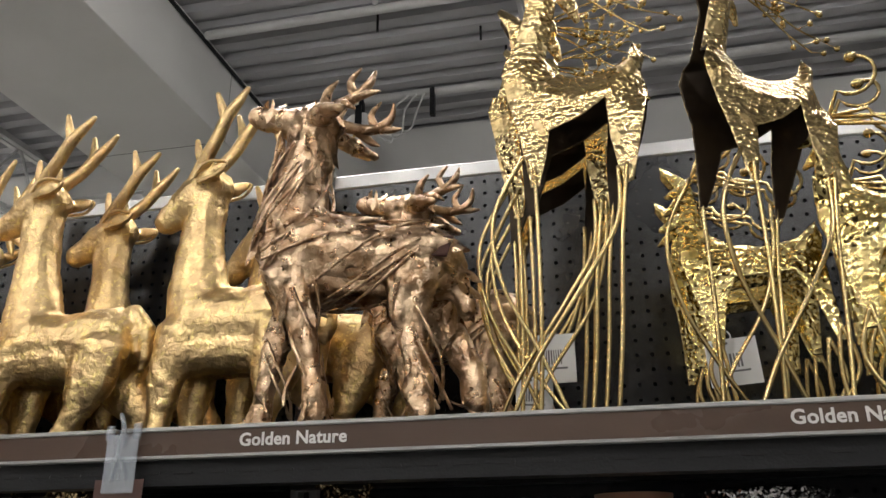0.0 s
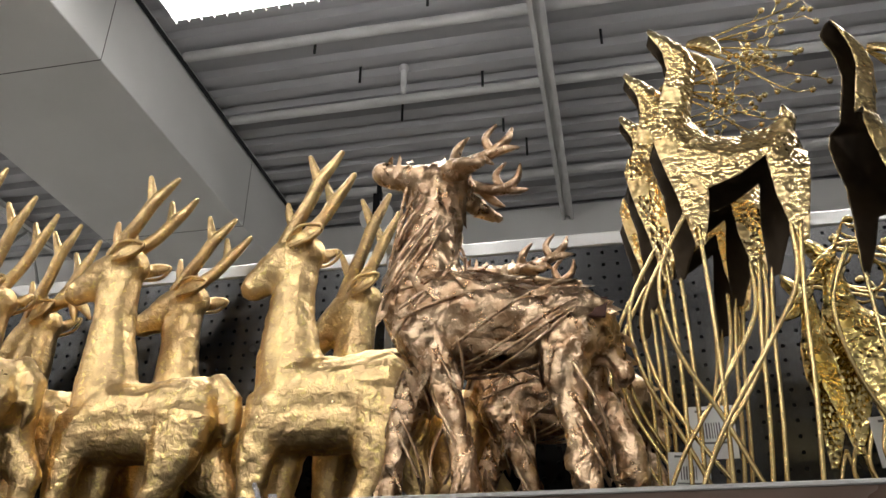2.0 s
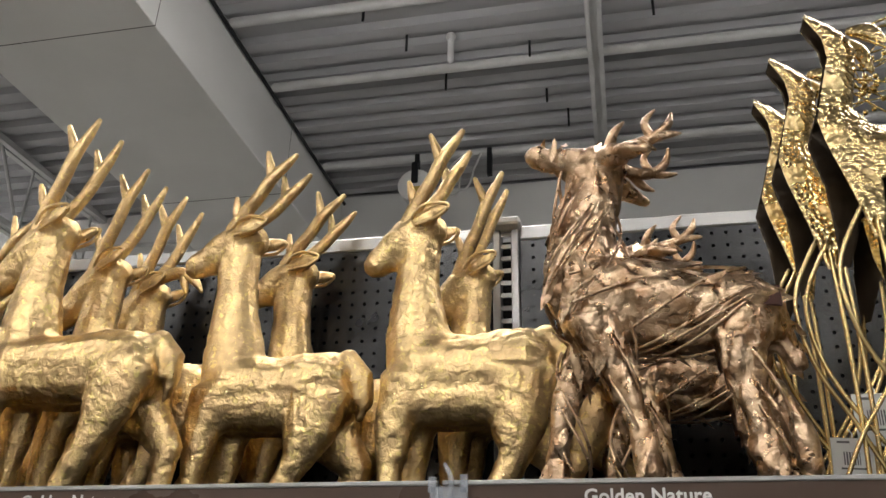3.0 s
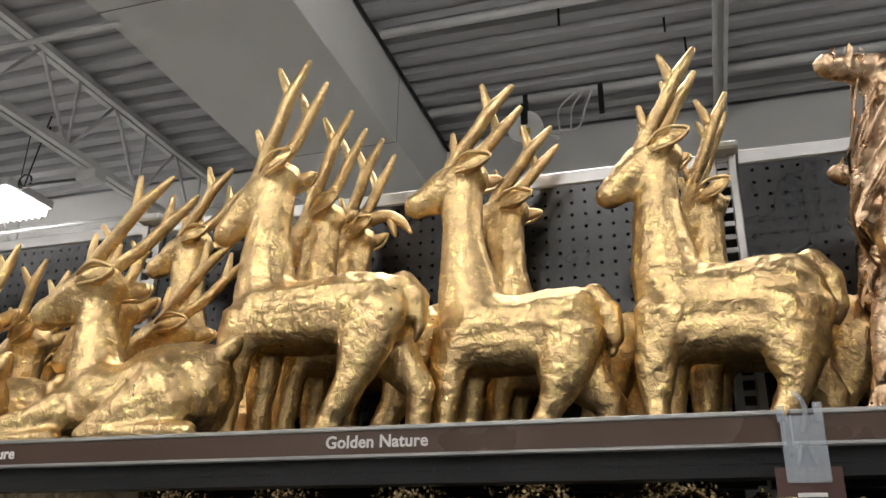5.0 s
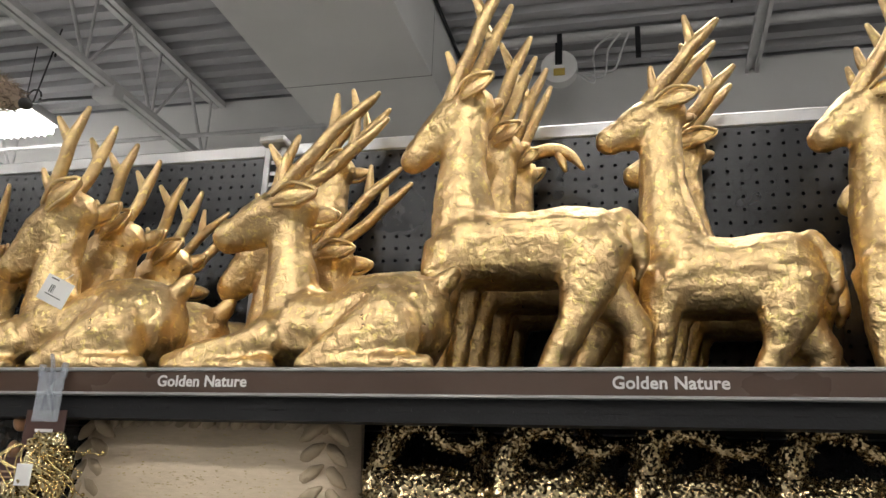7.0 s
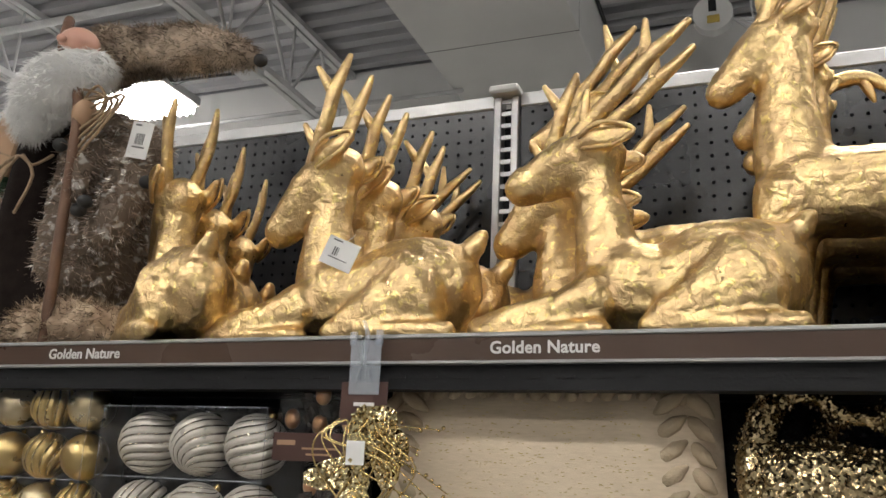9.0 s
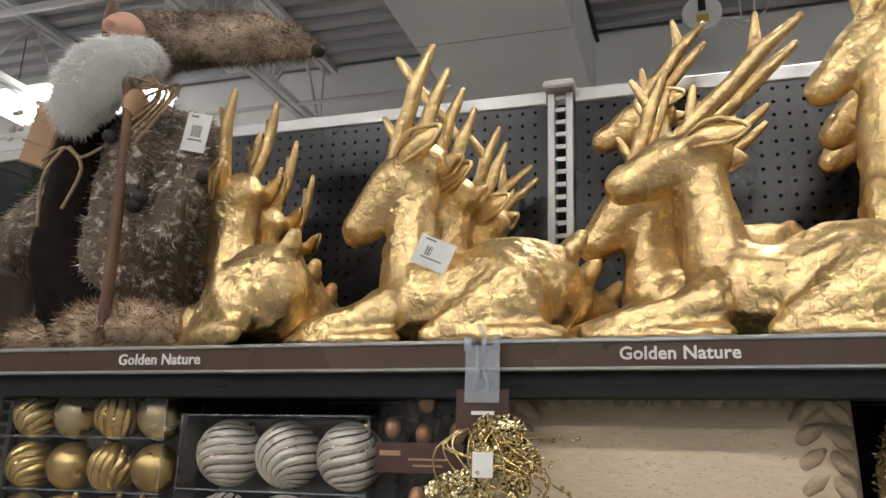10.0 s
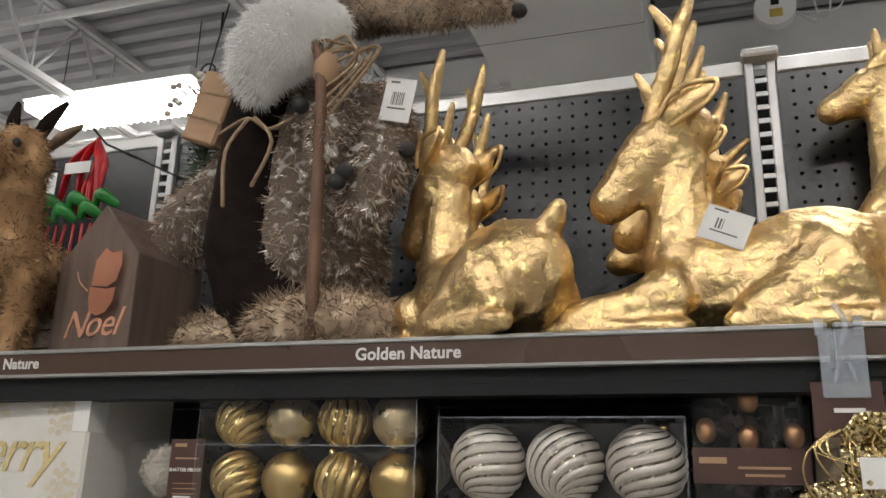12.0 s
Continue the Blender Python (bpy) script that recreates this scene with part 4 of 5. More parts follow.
def tall_deer():
    """Slender stag of two hammered sheets joined along the back, on bent rods, with beaded wire antlers."""
    ridge = [(-0.062, 0.612), (-0.040, 0.594), (-0.020, 0.574), (-0.010, 0.545), (-0.022, 0.490), (-0.029, 0.458), (-0.012, 0.432), (0.020, 0.426), (0.056, 0.434), (0.072, 0.446), (0.080, 0.468), (0.094, 0.446), (0.088, 0.425), (0.094, 0.396)]
    under = [(0.084, 0.340), (0.066, 0.258), (0.054, 0.256), (0.044, 0.320), (0.042, 0.376), (0.010, 0.352), (-0.026, 0.338), (-0.031, 0.300), (-0.040, 0.262), (-0.050, 0.262), (-0.062, 0.330), (-0.076, 0.392), (-0.082, 0.425), (-0.068, 0.468), (-0.050, 0.530), (-0.052, 0.560), (-0.068, 0.596)]
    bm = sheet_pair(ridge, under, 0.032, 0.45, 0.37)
    for side in (-1, 1):
        tube(bm, arc([(-0.018, side * 0.010, 0.570, 0.003, 0.006), (0.002, side * 0.022, 0.560, 0.003, 0.011), (0.014, side * 0.030, 0.532, 0.002, 0.004)], 4), 8, 0)
    for side in (-1, 1):
        back = 0.018 if side > 0 else 0.0
        y = side * 0.044
        rod(bm, [(-0.045 - back, y, 0.285), (-0.044 - back, y, 0.180), (-0.046 - back, y, 0.080), (-0.050 - back, y, 0.003)])
        rod(bm, [(-0.058 - back, y, 0.300), (-0.094 - back, y * 1.1, 0.225), (-0.086 - back, y * 1.1, 0.145), (-0.050 - back, y, 0.070), (-0.022, y, 0.003)])
        rod(bm, [(0.060 - back, y, 0.280), (0.048 - back, y, 0.190), (0.040 - back, y, 0.090), (0.030 - back, y, 0.003)])
        rod(bm, [(0.050 - back, y, 0.275), (0.044 - back, y, 0.210), (0.004, y * 1.1, 0.140), (-0.050, y * 1.1, 0.060), (-0.078, y, 0.003)])
    rnd = random.Random(11)
    for k in range(7):
        a, b, c = rnd.uniform(0.075, 0.135), rnd.uniform(-0.035, 0.035), -0.075 + 0.024 * k
        pts = arc([(-0.014, 0, 0.572, 0.0020), (a * 0.3, b * 0.3, 0.570 + c * 0.35, 0.0016), (a * 0.7, b, 0.560 + c * 0.7, 0.0013), (a, b, 0.560 + c, 0.0011)], 4)
        tube(bm, pts, 5, 1)
        for q in (-1, -3, -5, -7, -8):
            x, y, z, r = pts[q]
            d = Vector((rnd.uniform(0.1, 1), rnd.uniform(-0.8, 0.8), rnd.uniform(-1, 1))).normalized() * 0.015
            tube(bm, [(x, y, z, 0.0009), (x + d.x, y + d.y, z + d.z, 0.0009)], 4, 1)
            ball(bm, x + d.x * 1.2, y + d.y * 1.2, z + d.z * 1.2, 0.0042, 1, 7, 5)
    return bm


def curl_deer():
    """Small stag of hammered foil sheets on thin legs, with curled wire antlers and bead tips."""
    ridge = [(-0.106, 0.366), (-0.084, 0.352), (-0.068, 0.336), (-0.062, 0.300), (-0.054, 0.262), (-0.030, 0.244), (0.020, 0.238), (0.055, 0.247), (0.078, 0.266), (0.085, 0.246), (0.080, 0.220)]
    under = [(0.078, 0.165), (0.084, 0.100), (0.074, 0.100), (0.056, 0.160), (0.040, 0.196), (-0.030, 0.190), (-0.045, 0.160), (-0.056, 0.092), (-0.066, 0.092), (-0.080, 0.160), (-0.094, 0.216), (-0.094, 0.258), (-0.086, 0.305), (-0.090, 0.328), (-0.106, 0.352)]
    bm = sheet_pair(ridge, under, 0.026, 0.27, 0.20)
    for side in (-1, 1):
        y = side * 0.034
        tube(bm, arc([(-0.070, side * 0.008, 0.338, 0.003, 0.005), (-0.086, side * 0.022, 0.318, 0.003, 0.009), (-0.104, side * 0.030, 0.306, 0.002, 0.003)], 4), 8, 0)
        rod(bm, [(-0.061, y, 0.115), (-0.074, y, 0.070), (-0.058, y, 0.030), (-0.030, y, 0.003)], 0.003)
        rod(bm, [(-0.060, y, 0.115), (-0.052, y, 0.060), (-0.046, y, 0.003)], 0.003)
        rod(bm, [(0.079, y, 0.120), (0.092, y, 0.070), (0.070, y, 0.030), (0.044, y, 0.003)], 0.003)
        rod(bm, [(0.078, y, 0.120), (0.072, y, 0.060), (0.080, y, 0.003)], 0.003)
        for cx, cz, r, a0 in ((-0.030, 0.385, 0.026, 3.6), (0.004, 0.345, 0.030, 3.2), (0.050, 0.318, 0.024, 3.0)):
            pts = [(-0.066, side * 0.008, 0.345, 0.0026)]
            for j in range(11):
                a = a0 + j * 0.44
                rr = r * (1 - j / 22)
                pts.append((cx + rr * math.cos(a), side * (0.012 + 0.002 * j), cz + rr * math.sin(a), 0.0024))
            tube(bm, pts, 6, 1)
            ball(bm, pts[-1][0], pts[-1][1], pts[-1][2], 0.0075, 1, 9, 7, 0.8)
    return bm


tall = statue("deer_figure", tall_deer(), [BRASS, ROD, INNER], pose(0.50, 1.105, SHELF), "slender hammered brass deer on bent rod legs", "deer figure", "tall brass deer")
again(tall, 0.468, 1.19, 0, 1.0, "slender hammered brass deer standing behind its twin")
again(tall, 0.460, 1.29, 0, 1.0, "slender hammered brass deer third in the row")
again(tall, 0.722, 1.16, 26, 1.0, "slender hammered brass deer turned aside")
curl = statue("deer_figure", curl_deer(), [FOIL, ROD, FOIL], pose(0.712, 1.262, SHELF), "small gold foil deer with curled wire antlers", "deer figure", "small foil deer")
again(curl, 0.705, 1.38, 0, 1.0, "small gold foil deer at the back of the shelf")
again(curl, 0.90, 1.22, -18, 1.16, "gold foil deer with curled wire antlers beside the tall ones")
again(curl, 0.95, 1.40, -10, 1.1, "small gold foil deer at the back of the shelf")
again(curl, 1.10, 1.2, -10, 1.1, "gold foil deer with curled wire antlers")

# ---- things among the figures on the top shelf ----


def fuzz(bm, count, length, mi, src=0, droop=0.5, seed=1, width=0.0016, stand=0.8):
    """Short tapering hairs all over the faces of slot src."""
    rnd = random.Random(seed)
    faces = [f for f in bm.faces if f.material_index == src]
    bm.normal_update()
    todo = []
    for _ in range(count):
        f = rnd.choice(faces)
        c = f.calc_center_median() + Vector((rnd.uniform(-1, 1), rnd.uniform(-1, 1), rnd.uniform(-1, 1))) * 0.003
        d = (f.normal * stand + Vector((rnd.uniform(-1, 1), rnd.uniform(-1, 1), rnd.uniform(-1, 1) - droop)) * 0.7).normalized()
        todo.append((c, d, length * rnd.uniform(0.5, 1.2)))
    for c, d, ln in todo:
        side = d.cross(Vector((0.3, 1, 0.2))).normalized() * width
        f = bm.faces.new((bm.verts.new(c - side), bm.verts.new(c + side), bm.verts.new(c + d * ln)))
        f.material_index = mi


def fluffy(co):
    return noise.noise(co * 30) * 0.006 + noise.noise(co * 90) * 0.003


def bearded_doll():
    """Plain bearded winter figure: fur coat, long fur hat, fluffy boots, staff and bundle."""
    bm = bmesh.new()
    add_mesh(bm, fused([
        [(-0.015, 0.0, 0.46, 0.085, 0.085), (-0.02, 0, 0.40, 0.10, 0.10), (-0.028, 0, 0.28, 0.105, 0.100), (-0.032, 0, 0.20, 0.11, 0.112), (-0.034, 0, 0.165, 0.112, 0.116)],
        [(-0.10, -0.02, 0.43, 0.05), (-0.17, -0.03, 0.34, 0.045), (-0.225, -0.05, 0.25, 0.05), (-0.24, -0.05, 0.20, 0.045)],
        [(0.07, -0.03, 0.44, 0.055), (0.100, -0.06, 0.36, 0.050), (0.105, -0.085, 0.29, 0.040), (0.085, -0.10, 0.22, 0.030)],
        [(0.05, -0.12, 0.40, 0.028), (0.048, -0.135, 0.33, 0.024), (0.055, -0.14, 0.285, 0.012)],
    ], 0.009, 2, fluffy), 0)
    fuzz(bm, 17000, 0.019, 0, 0, 1.0, 1, 0.0014, 0.5)
    add_mesh(bm, fused([[(-0.095, -0.072, 0.47, 0.05, 0.05), (-0.105, -0.078, 0.34, 0.05, 0.048), (-0.110, -0.078, 0.20, 0.055, 0.055), (-0.05, -0.05, 0.06, 0.06, 0.09)]], 0.009, 2, None), 1)
    add_mesh(bm, fused([[(-0.008, -0.10, 0.590, 0.040, 0.066), (-0.024, -0.135, 0.550, 0.046, 0.076), (-0.046, -0.150, 0.500, 0.040, 0.070), (-0.060, -0.155, 0.455, 0.028, 0.046), (-0.060, -0.150, 0.420, 0.014, 0.02)]], 0.008, 2, fluffy), 2)
    fuzz(bm, 9000, 0.020, 2, 2, 1.8, 2, 0.0011)
    add_mesh(bm, fused([
        [(-0.030, -0.055, 0.625, 0.060, 0.056), (-0.01, -0.04, 0.655, 0.056, 0.060), (0.04, -0.01, 0.668, 0.042, 0.052), (0.11, -0.01, 0.664, 0.040, 0.054), (0.18, -0.01, 0.650, 0.034, 0.044), (0.24, -0.01, 0.630, 0.022, 0.030), (0.276, -0.01, 0.612, 0.012, 0.015)],
    ], 0.008, 2, fluffy), 11)
    fuzz(bm, 9000, 0.019, 11, 11, 0.5, 5, 0.0012, 0.45)
    ball(bm, 0.290, -0.01, 0.606, 0.013, 6)
    ball(bm, -0.020, -0.118, 0.628, 0.036, 3, 14, 10)
    ball(bm, -0.022, -0.156, 0.622, 0.009, 3)
    add_mesh(bm, fused([
        [(-0.03, -0.10, 0.046, 0.05, 0.052), (0.05, -0.11, 0.052, 0.055, 0.058), (0.12, -0.10, 0.044, 0.045, 0.048)],
        [(-0.10, -0.06, 0.046, 0.05, 0.052), (-0.17, -0.06, 0.040, 0.045, 0.044)],
    ], 0.009, 2, fluffy), 4)
    fuzz(bm, 5200, 0.020, 4, 4, 0.4, 3, 0.0013, 0.6)
    tube(bm, arc([(0.055, -0.155, 0.0, 0.009), (0.050, -0.155, 0.25, 0.009), (0.035, -0.150, 0.48, 0.009), (-0.03, -0.140, 0.60, 0.010), (-0.035, -0.135, 0.68, 0.009)], 4), 8, 5)
    ball(bm, 0.045, -0.142, 0.455, 0.021, 7, 12, 8, 1.5)
    for k in range(5):
        a = k * 1.1
        tube(bm, arc([(0.035, -0.14, 0.49, 0.0028), (0.06 + 0.03 * math.cos(a), -0.15, 0.485 + 0.025 * math.sin(a), 0.0028), (0.075 + 0.012 * k, -0.14, 0.46 + 0.006 * k, 0.0028), (0.05, -0.152, 0.44 - 0.02 * k, 0.0028)], 5), 5, 8)
    tube(bm, arc([(-0.11, -0.155, 0.36, 0.003), (-0.06, -0.165, 0.375, 0.003), (-0.03, -0.16, 0.355, 0.003), (0.0, -0.15, 0.375, 0.003)], 4), 5, 8)
    tube(bm, arc([(-0.06, -0.165, 0.375, 0.003), (-0.09, -0.168, 0.32, 0.003), (-0.085, -0.168, 0.23, 0.003)], 4), 5, 8)
    tube(bm, arc([(-0.05, -0.165, 0.375, 0.003), (-0.02, -0.165, 0.33, 0.003), (-0.045, -0.165, 0.26, 0.003)], 4), 5, 8)
    g = boxed(-0.032, 0.032, -0.022, 0.022, -0.062, 0.062, 0.004)
    add_mesh(bm, g, 7, pose(-0.165, -0.09, 0.44, 8, 22, 0))
    g = bmesh.new()
    for z in (-0.02, 0.025):
        box(g, -0.034, 0.034, -0.024, 0.024, z - 0.002, z + 0.002)
    add_mesh(bm, g, 8, pose(-0.165, -0.09, 0.44, 8, 22, 0))
    rnd = random.Random(8)
    for k in range(260):
        b = Vector((-0.20, -0.06, 0.36 + rnd.uniform(-0.04, 0.06)))
        d = Vector((rnd.uniform(-0.9, 0.7), rnd.uniform(-1, 0.3), rnd.uniform(-0.6, 1))).normalized() * rnd.uniform(0.02, 0.05)
        side = d.cross(Vector((0, 1, 0.3))).normalized() * 0.0012
        f = bm.faces.new((bm.verts.new(b - side), bm.verts.new(b + side), bm.verts.new(b + d)))
        f.material_index = 9
    for k in range(16):
        tube(bm, [(-0.19, -0.05, 0.44, 0.002), (-0.22 + rnd.uniform(-0.03, 0.04), -0.06 + rnd.uniform(-0.03, 0.03), 0.53 + rnd.uniform(-0.03, 0.02), 0.0015)], 5, 5)
        ball(bm, -0.22 + rnd.uniform(-0.04, 0.04), -0.09, 0.47 + rnd.uniform(-0.04, 0.05), 0.006, 10, 7, 5)
    for x, z in ((0.075, 0.26), (0.012, 0.395), (0.150, 0.33), (0.085, 0.275)):
        ball(bm, x, -0.15 if x < 0.1 else -0.09, z, 0.013, 6, 9, 7)
    return bm


doll = link("bearded_figure", bearded_doll(), [FUR, CLOTH, BEARD, SKIN, FURLIGHT, WOODSTICK, INK, KRAFT, TWINE, PINE, PALEFUR, HATFUR])
doll.matrix_basis = pose(-1.893, 1.275, SHELF) @ Matrix.Diagonal((1, 1, 0.885, 1))
tagged(doll, "bearded winter doll in grey fur coat and long fur hat", "doll")


def price_tag(x, y, z, w, h, rx, ry, rz, bars=7, top=0.0):
    """White card tag with a printed bar code."""
    a = anchor("price_tag", pose(x, y, z, rx, ry, rz), "white price tag with a small black bar code", "price tag", "price tags")
    part("card", boxed(-w / 2, w / 2, -0.0004, 0.0004, -h / 2, h / 2), CARD, a)
    bm = bmesh.new()
    rnd = random.Random(int(abs(x) * 1000))
    xx = -w * 0.22
    for k in range(bars):
        b = w * rnd.uniform(0.015, 0.045)
        box(bm, xx, xx + b, -0.0008, -0.0005, -h * 0.12, h * 0.18)
        xx += b + w * 0.03
    box(bm, -w * 0.3, w * 0.3, -0.0008, -0.0005, -h * 0.22, -h * 0.18)
    box(bm, -w * 0.35, -w * 0.05, -0.0008, -0.0005, h * 0.38, h * 0.43)
    tagged(part("print", bm, PRINT, a), kind="stuff")
    bm = bmesh.new()
    tube(bm, arc([(0, 0.001, h * 0.45, 0.0006), (0.003, 0.006, h * 0.45 + 0.008, 0.0006), (0.001, 0.014, h * 0.45 + 0.015, 0.0006)], 3), 4)
    part("string", bm, CARD, a)
    return a


price_tag(0.668, 1.255, SHELF + 0.088, 0.062, 0.058, 4, -4, 0)
price_tag(0.454, 1.20, SHELF + 0.092, 0.050, 0.060, 4, 0, 0)
price_tag(0.424, 1.22, SHELF + 0.050, 0.046, 0.050, 4, 3, 0)
price_tag(-1.335, 1.118, SHELF + 0.128, 0.052, 0.040, 0, 24, 0, 3)
price_tag(-1.09, 1.29, SHELF + 0.09, 0.014, 0.045, 0, 6, 30, 3)
price_tag(-1.752, 1.165, SHELF + 0.360, 0.046, 0.062, 6, 14, 0)
a = anchor("bronze_label", pose(0.318, 1.088, SHELF + 0.212, -30, 8, 0), "dark brown cloth label stitched on the bronze stag", "label")
part("patch", boxed(-0.030, 0.030, -0.001, 0.001, -0.018, 0.018), BROWN_CARD, a)
bm = bmesh.new()
for k, w in enumerate((0.018, 0.022, 0.012)):
    box(bm, -w, w, -0.0018, -0.0012, 0.007 - k * 0.008, 0.0085 - k * 0.008)
part("print", bm, KRAFT, a)


def noel_house():
    a = anchor("wooden_house", pose(-2.192, 1.13, SHELF, 0, 0, -8), "small grey-brown wooden house sign with a copper butterfly", "house ornament")

    def gable(w, h, e, y0, y1):
        bm = bmesh.new()
        pr = [(-w, 0), (w, 0), (w, e), (0, h), (-w, e)]
        f, b = [bm.verts.new((x, y0, z)) for x, z in pr], [bm.verts.new((x, y1, z)) for x, z in pr]
        bm.faces.new(f)
        bm.faces.new(b[::-1])
        for i in range(5):
            bm.faces.new((f[i], f[(i + 1) % 5], b[(i + 1) % 5], b[i]))
        bmesh.ops.recalc_face_normals(bm, faces=bm.faces)
        bmesh.ops.bevel(bm, geom=list(bm.edges), offset=0.0015, segments=1, affect="EDGES")
        return bm

    part("body", gable(0.078, 0.232, 0.150, 0.0, 0.13), HOUSEWOOD, a)
    bm = bmesh.new()
    for pts in ([(0.0, 0.0), (-0.004, 0.040), (0.008, 0.062), (0.022, 0.056), (0.040, 0.060), (0.046, 0.040), (0.044, 0.014), (0.030, 0.002)], [(-0.002, -0.002), (0.030, -0.001), (0.046, 0.004), (0.048, -0.018), (0.040, -0.036), (0.026, -0.044), (0.010, -0.040), (0.002, -0.022)]):
        bm.faces.new([bm.verts.new((x - 0.014, -0.004 - x * 0.16, z + 0.052)) for x, z in pts][::-1])
    r = bmesh.ops.solidify(bm, geom=list(bm.faces), thickness=0.0012)
    bmesh.ops.transform(bm, matrix=pose(0.004, 0, 0.058, 0, 12, 0) @ Matrix.Diagonal((1.25, 1, 0.92, 1)), verts=bm.verts)
    tube(bm, arc([(-0.006, -0.006, 0.10, 0.0008), (-0.024, -0.007, 0.115, 0.0008), (-0.03, -0.008, 0.13, 0.0008)], 3), 4)
    part("butterfly", bm, COPPER, a, "copper foil butterfly")
    t = text_bm("Noel", 0.056, 0.0006, 0.35, 0.0002, 0.95)
    bmesh.ops.transform(t, matrix=pose(0.004, -0.0012, 0.052, 90), verts=t.verts)
    part("lettering", t, COPPER, a, "slanted copper lettering")
    return a


noel_house()
a = anchor("wooden_crate", pose(-2.36, 1.19, SHELF), "dark brown slatted wooden crate", "crate")
for k in range(5):
    part("slat", boxed(-0.10, 0.065, 0.0, 0.012, 0.004 + k * 0.029, 0.030 + k * 0.029, 0.001), HOUSEWOOD, a)
part("side", boxed(0.065, 0.077, 0.0, 0.14, 0, 0.15), HOUSEWOOD, a)
part("side", boxed(-0.112, -0.10, 0.0, 0.14, 0, 0.15), HOUSEWOOD, a)


def bristle_deer():
    bm = fused([
        [(0, 0, 0.14, 0.05, 0.05), (0.0, 0, 0.19, 0.042), (0, -0.01, 0.25, 0.036), (0, -0.015, 0.285, 0.044)],
        [(0, -0.02, 0.295, 0.050, 0.046), (-0.012, -0.055, 0.282, 0.034, 0.030), (-0.016, -0.08, 0.275, 0.022, 0.02)],
        [(-0.025, 0, 0.14, 0.022), (-0.028, -0.01, 0.01, 0.018)], [(0.03, 0, 0.14, 0.022), (0.03, -0.01, 0.01, 0.018)],
        [(0.0, 0.05, 0.14, 0.05), (0, 0.12, 0.14, 0.045)], [(-0.025, 0.12, 0.13, 0.02), (-0.025, 0.12, 0.01, 0.018)], [(0.025, 0.12, 0.13, 0.02), (0.025, 0.12, 0.01, 0.018)],
    ], 0.007, 2, fluffy)
    fuzz(bm, 7000, 0.014, 0, 0, 0.6, 7, 0.0012, 0.6)
    ball(bm, -0.016, -0.088, 0.278, 0.022, 1, 12, 9)
    ball(bm, -0.018, -0.108, 0.284, 0.008, 2, 8, 6)
    ball(bm, 0.022, -0.058, 0.300, 0.0065, 2, 8, 6)
    ball(bm, -0.036, -0.058, 0.300, 0.0065, 2, 8, 6)
    tube(bm, arc([(-0.03, 0, 0.33, 0.009), (-0.032, 0, 0.36, 0.010), (-0.028, 0, 0.39, 0.004)], 4), 7, 3)
    tube(bm, arc([(0.012, 0, 0.33, 0.009), (0.026, 0, 0.36, 0.011), (0.05, 0, 0.388, 0.004)], 4), 7, 3)
    tube(bm, arc([(0.035, 0, 0.315, 0.008, 0.004), (0.055, 0, 0.335, 0.014, 0.005), (0.08, 0, 0.35, 0.004, 0.003)], 4), 8, 4)
    return bm


b = link("bristle_deer", bristle_deer(), [BRISTLE, PALEFUR, INK, CLOTH, FURLIGHT])
b.matrix_basis = pose(-2.312, 1.085, SHELF, 0, 0, 12)
tagged(b, "brown bristle deer figure with dark antlers", "deer figure")


def ribbons():
    a = anchor("ribbon_ornaments", pose(-2.41, 1.33, SHELF + 0.315), "bunch of red and green ribbon ornaments on a peg hook", "ornaments")
    bm = bmesh.new()
    tube(bm, [(0.0, 0.274, 0.15, 0.0022), (0, 0.02, 0.13, 0.0022), (0, -0.02, 0.145, 0.0022)], 6)
    part("hook", bm, INK, a)
    rnd = random.Random(5)
    for k in range(9):
        bm = bmesh.new()
        x = rnd.uniform(-0.03, 0.035)
        tube(bm, arc([(0, 0, 0.13, 0.006, 0.002), (x, -0.01 * k * 0.4, 0.08, 0.009, 0.002), (x * 1.3, -0.03, 0.02, 0.009, 0.002), (x * 1.6, -0.03, -0.03, 0.006, 0.002)], 4), 6)
        part("red_loop", bm, RED, a)
    for k in range(6):
        bm = bmesh.new()
        x, z = -0.07 + 0.028 * k, -0.035 + 0.02 * (k % 2)
        tube(bm, arc([(x - 0.02, -0.04, z, 0.005, 0.009), (x, -0.055, z + 0.014, 0.005, 0.012), (x + 0.025, -0.04, z - 0.004, 0.004, 0.008)], 4), 8)
        part("green_bow", bm, GREEN, a)
    for k in range(8):
        bm = bmesh.new()
        x = -0.075 + 0.018 * k
        tube(bm, [(x, -0.045, -0.05, 0.0025), (x + rnd.uniform(-0.02, 0.02), -0.05, -0.15, 0.0025)], 5)
        part("red_string", bm, RED, a)
    part("card", boxed(-0.02, 0.035, -0.05, -0.049, 0.045, 0.066), CARD, a)
    part("card", boxed(-0.06, -0.035, -0.05, -0.049, -0.005, 0.05), CARD, a)
    part("card", boxed(-0.09, -0.065, -0.05, -0.049, -0.16, -0.11), CARD, a)
    return a


ribbons()

# ---- shelf below ----
LOW = 1.24


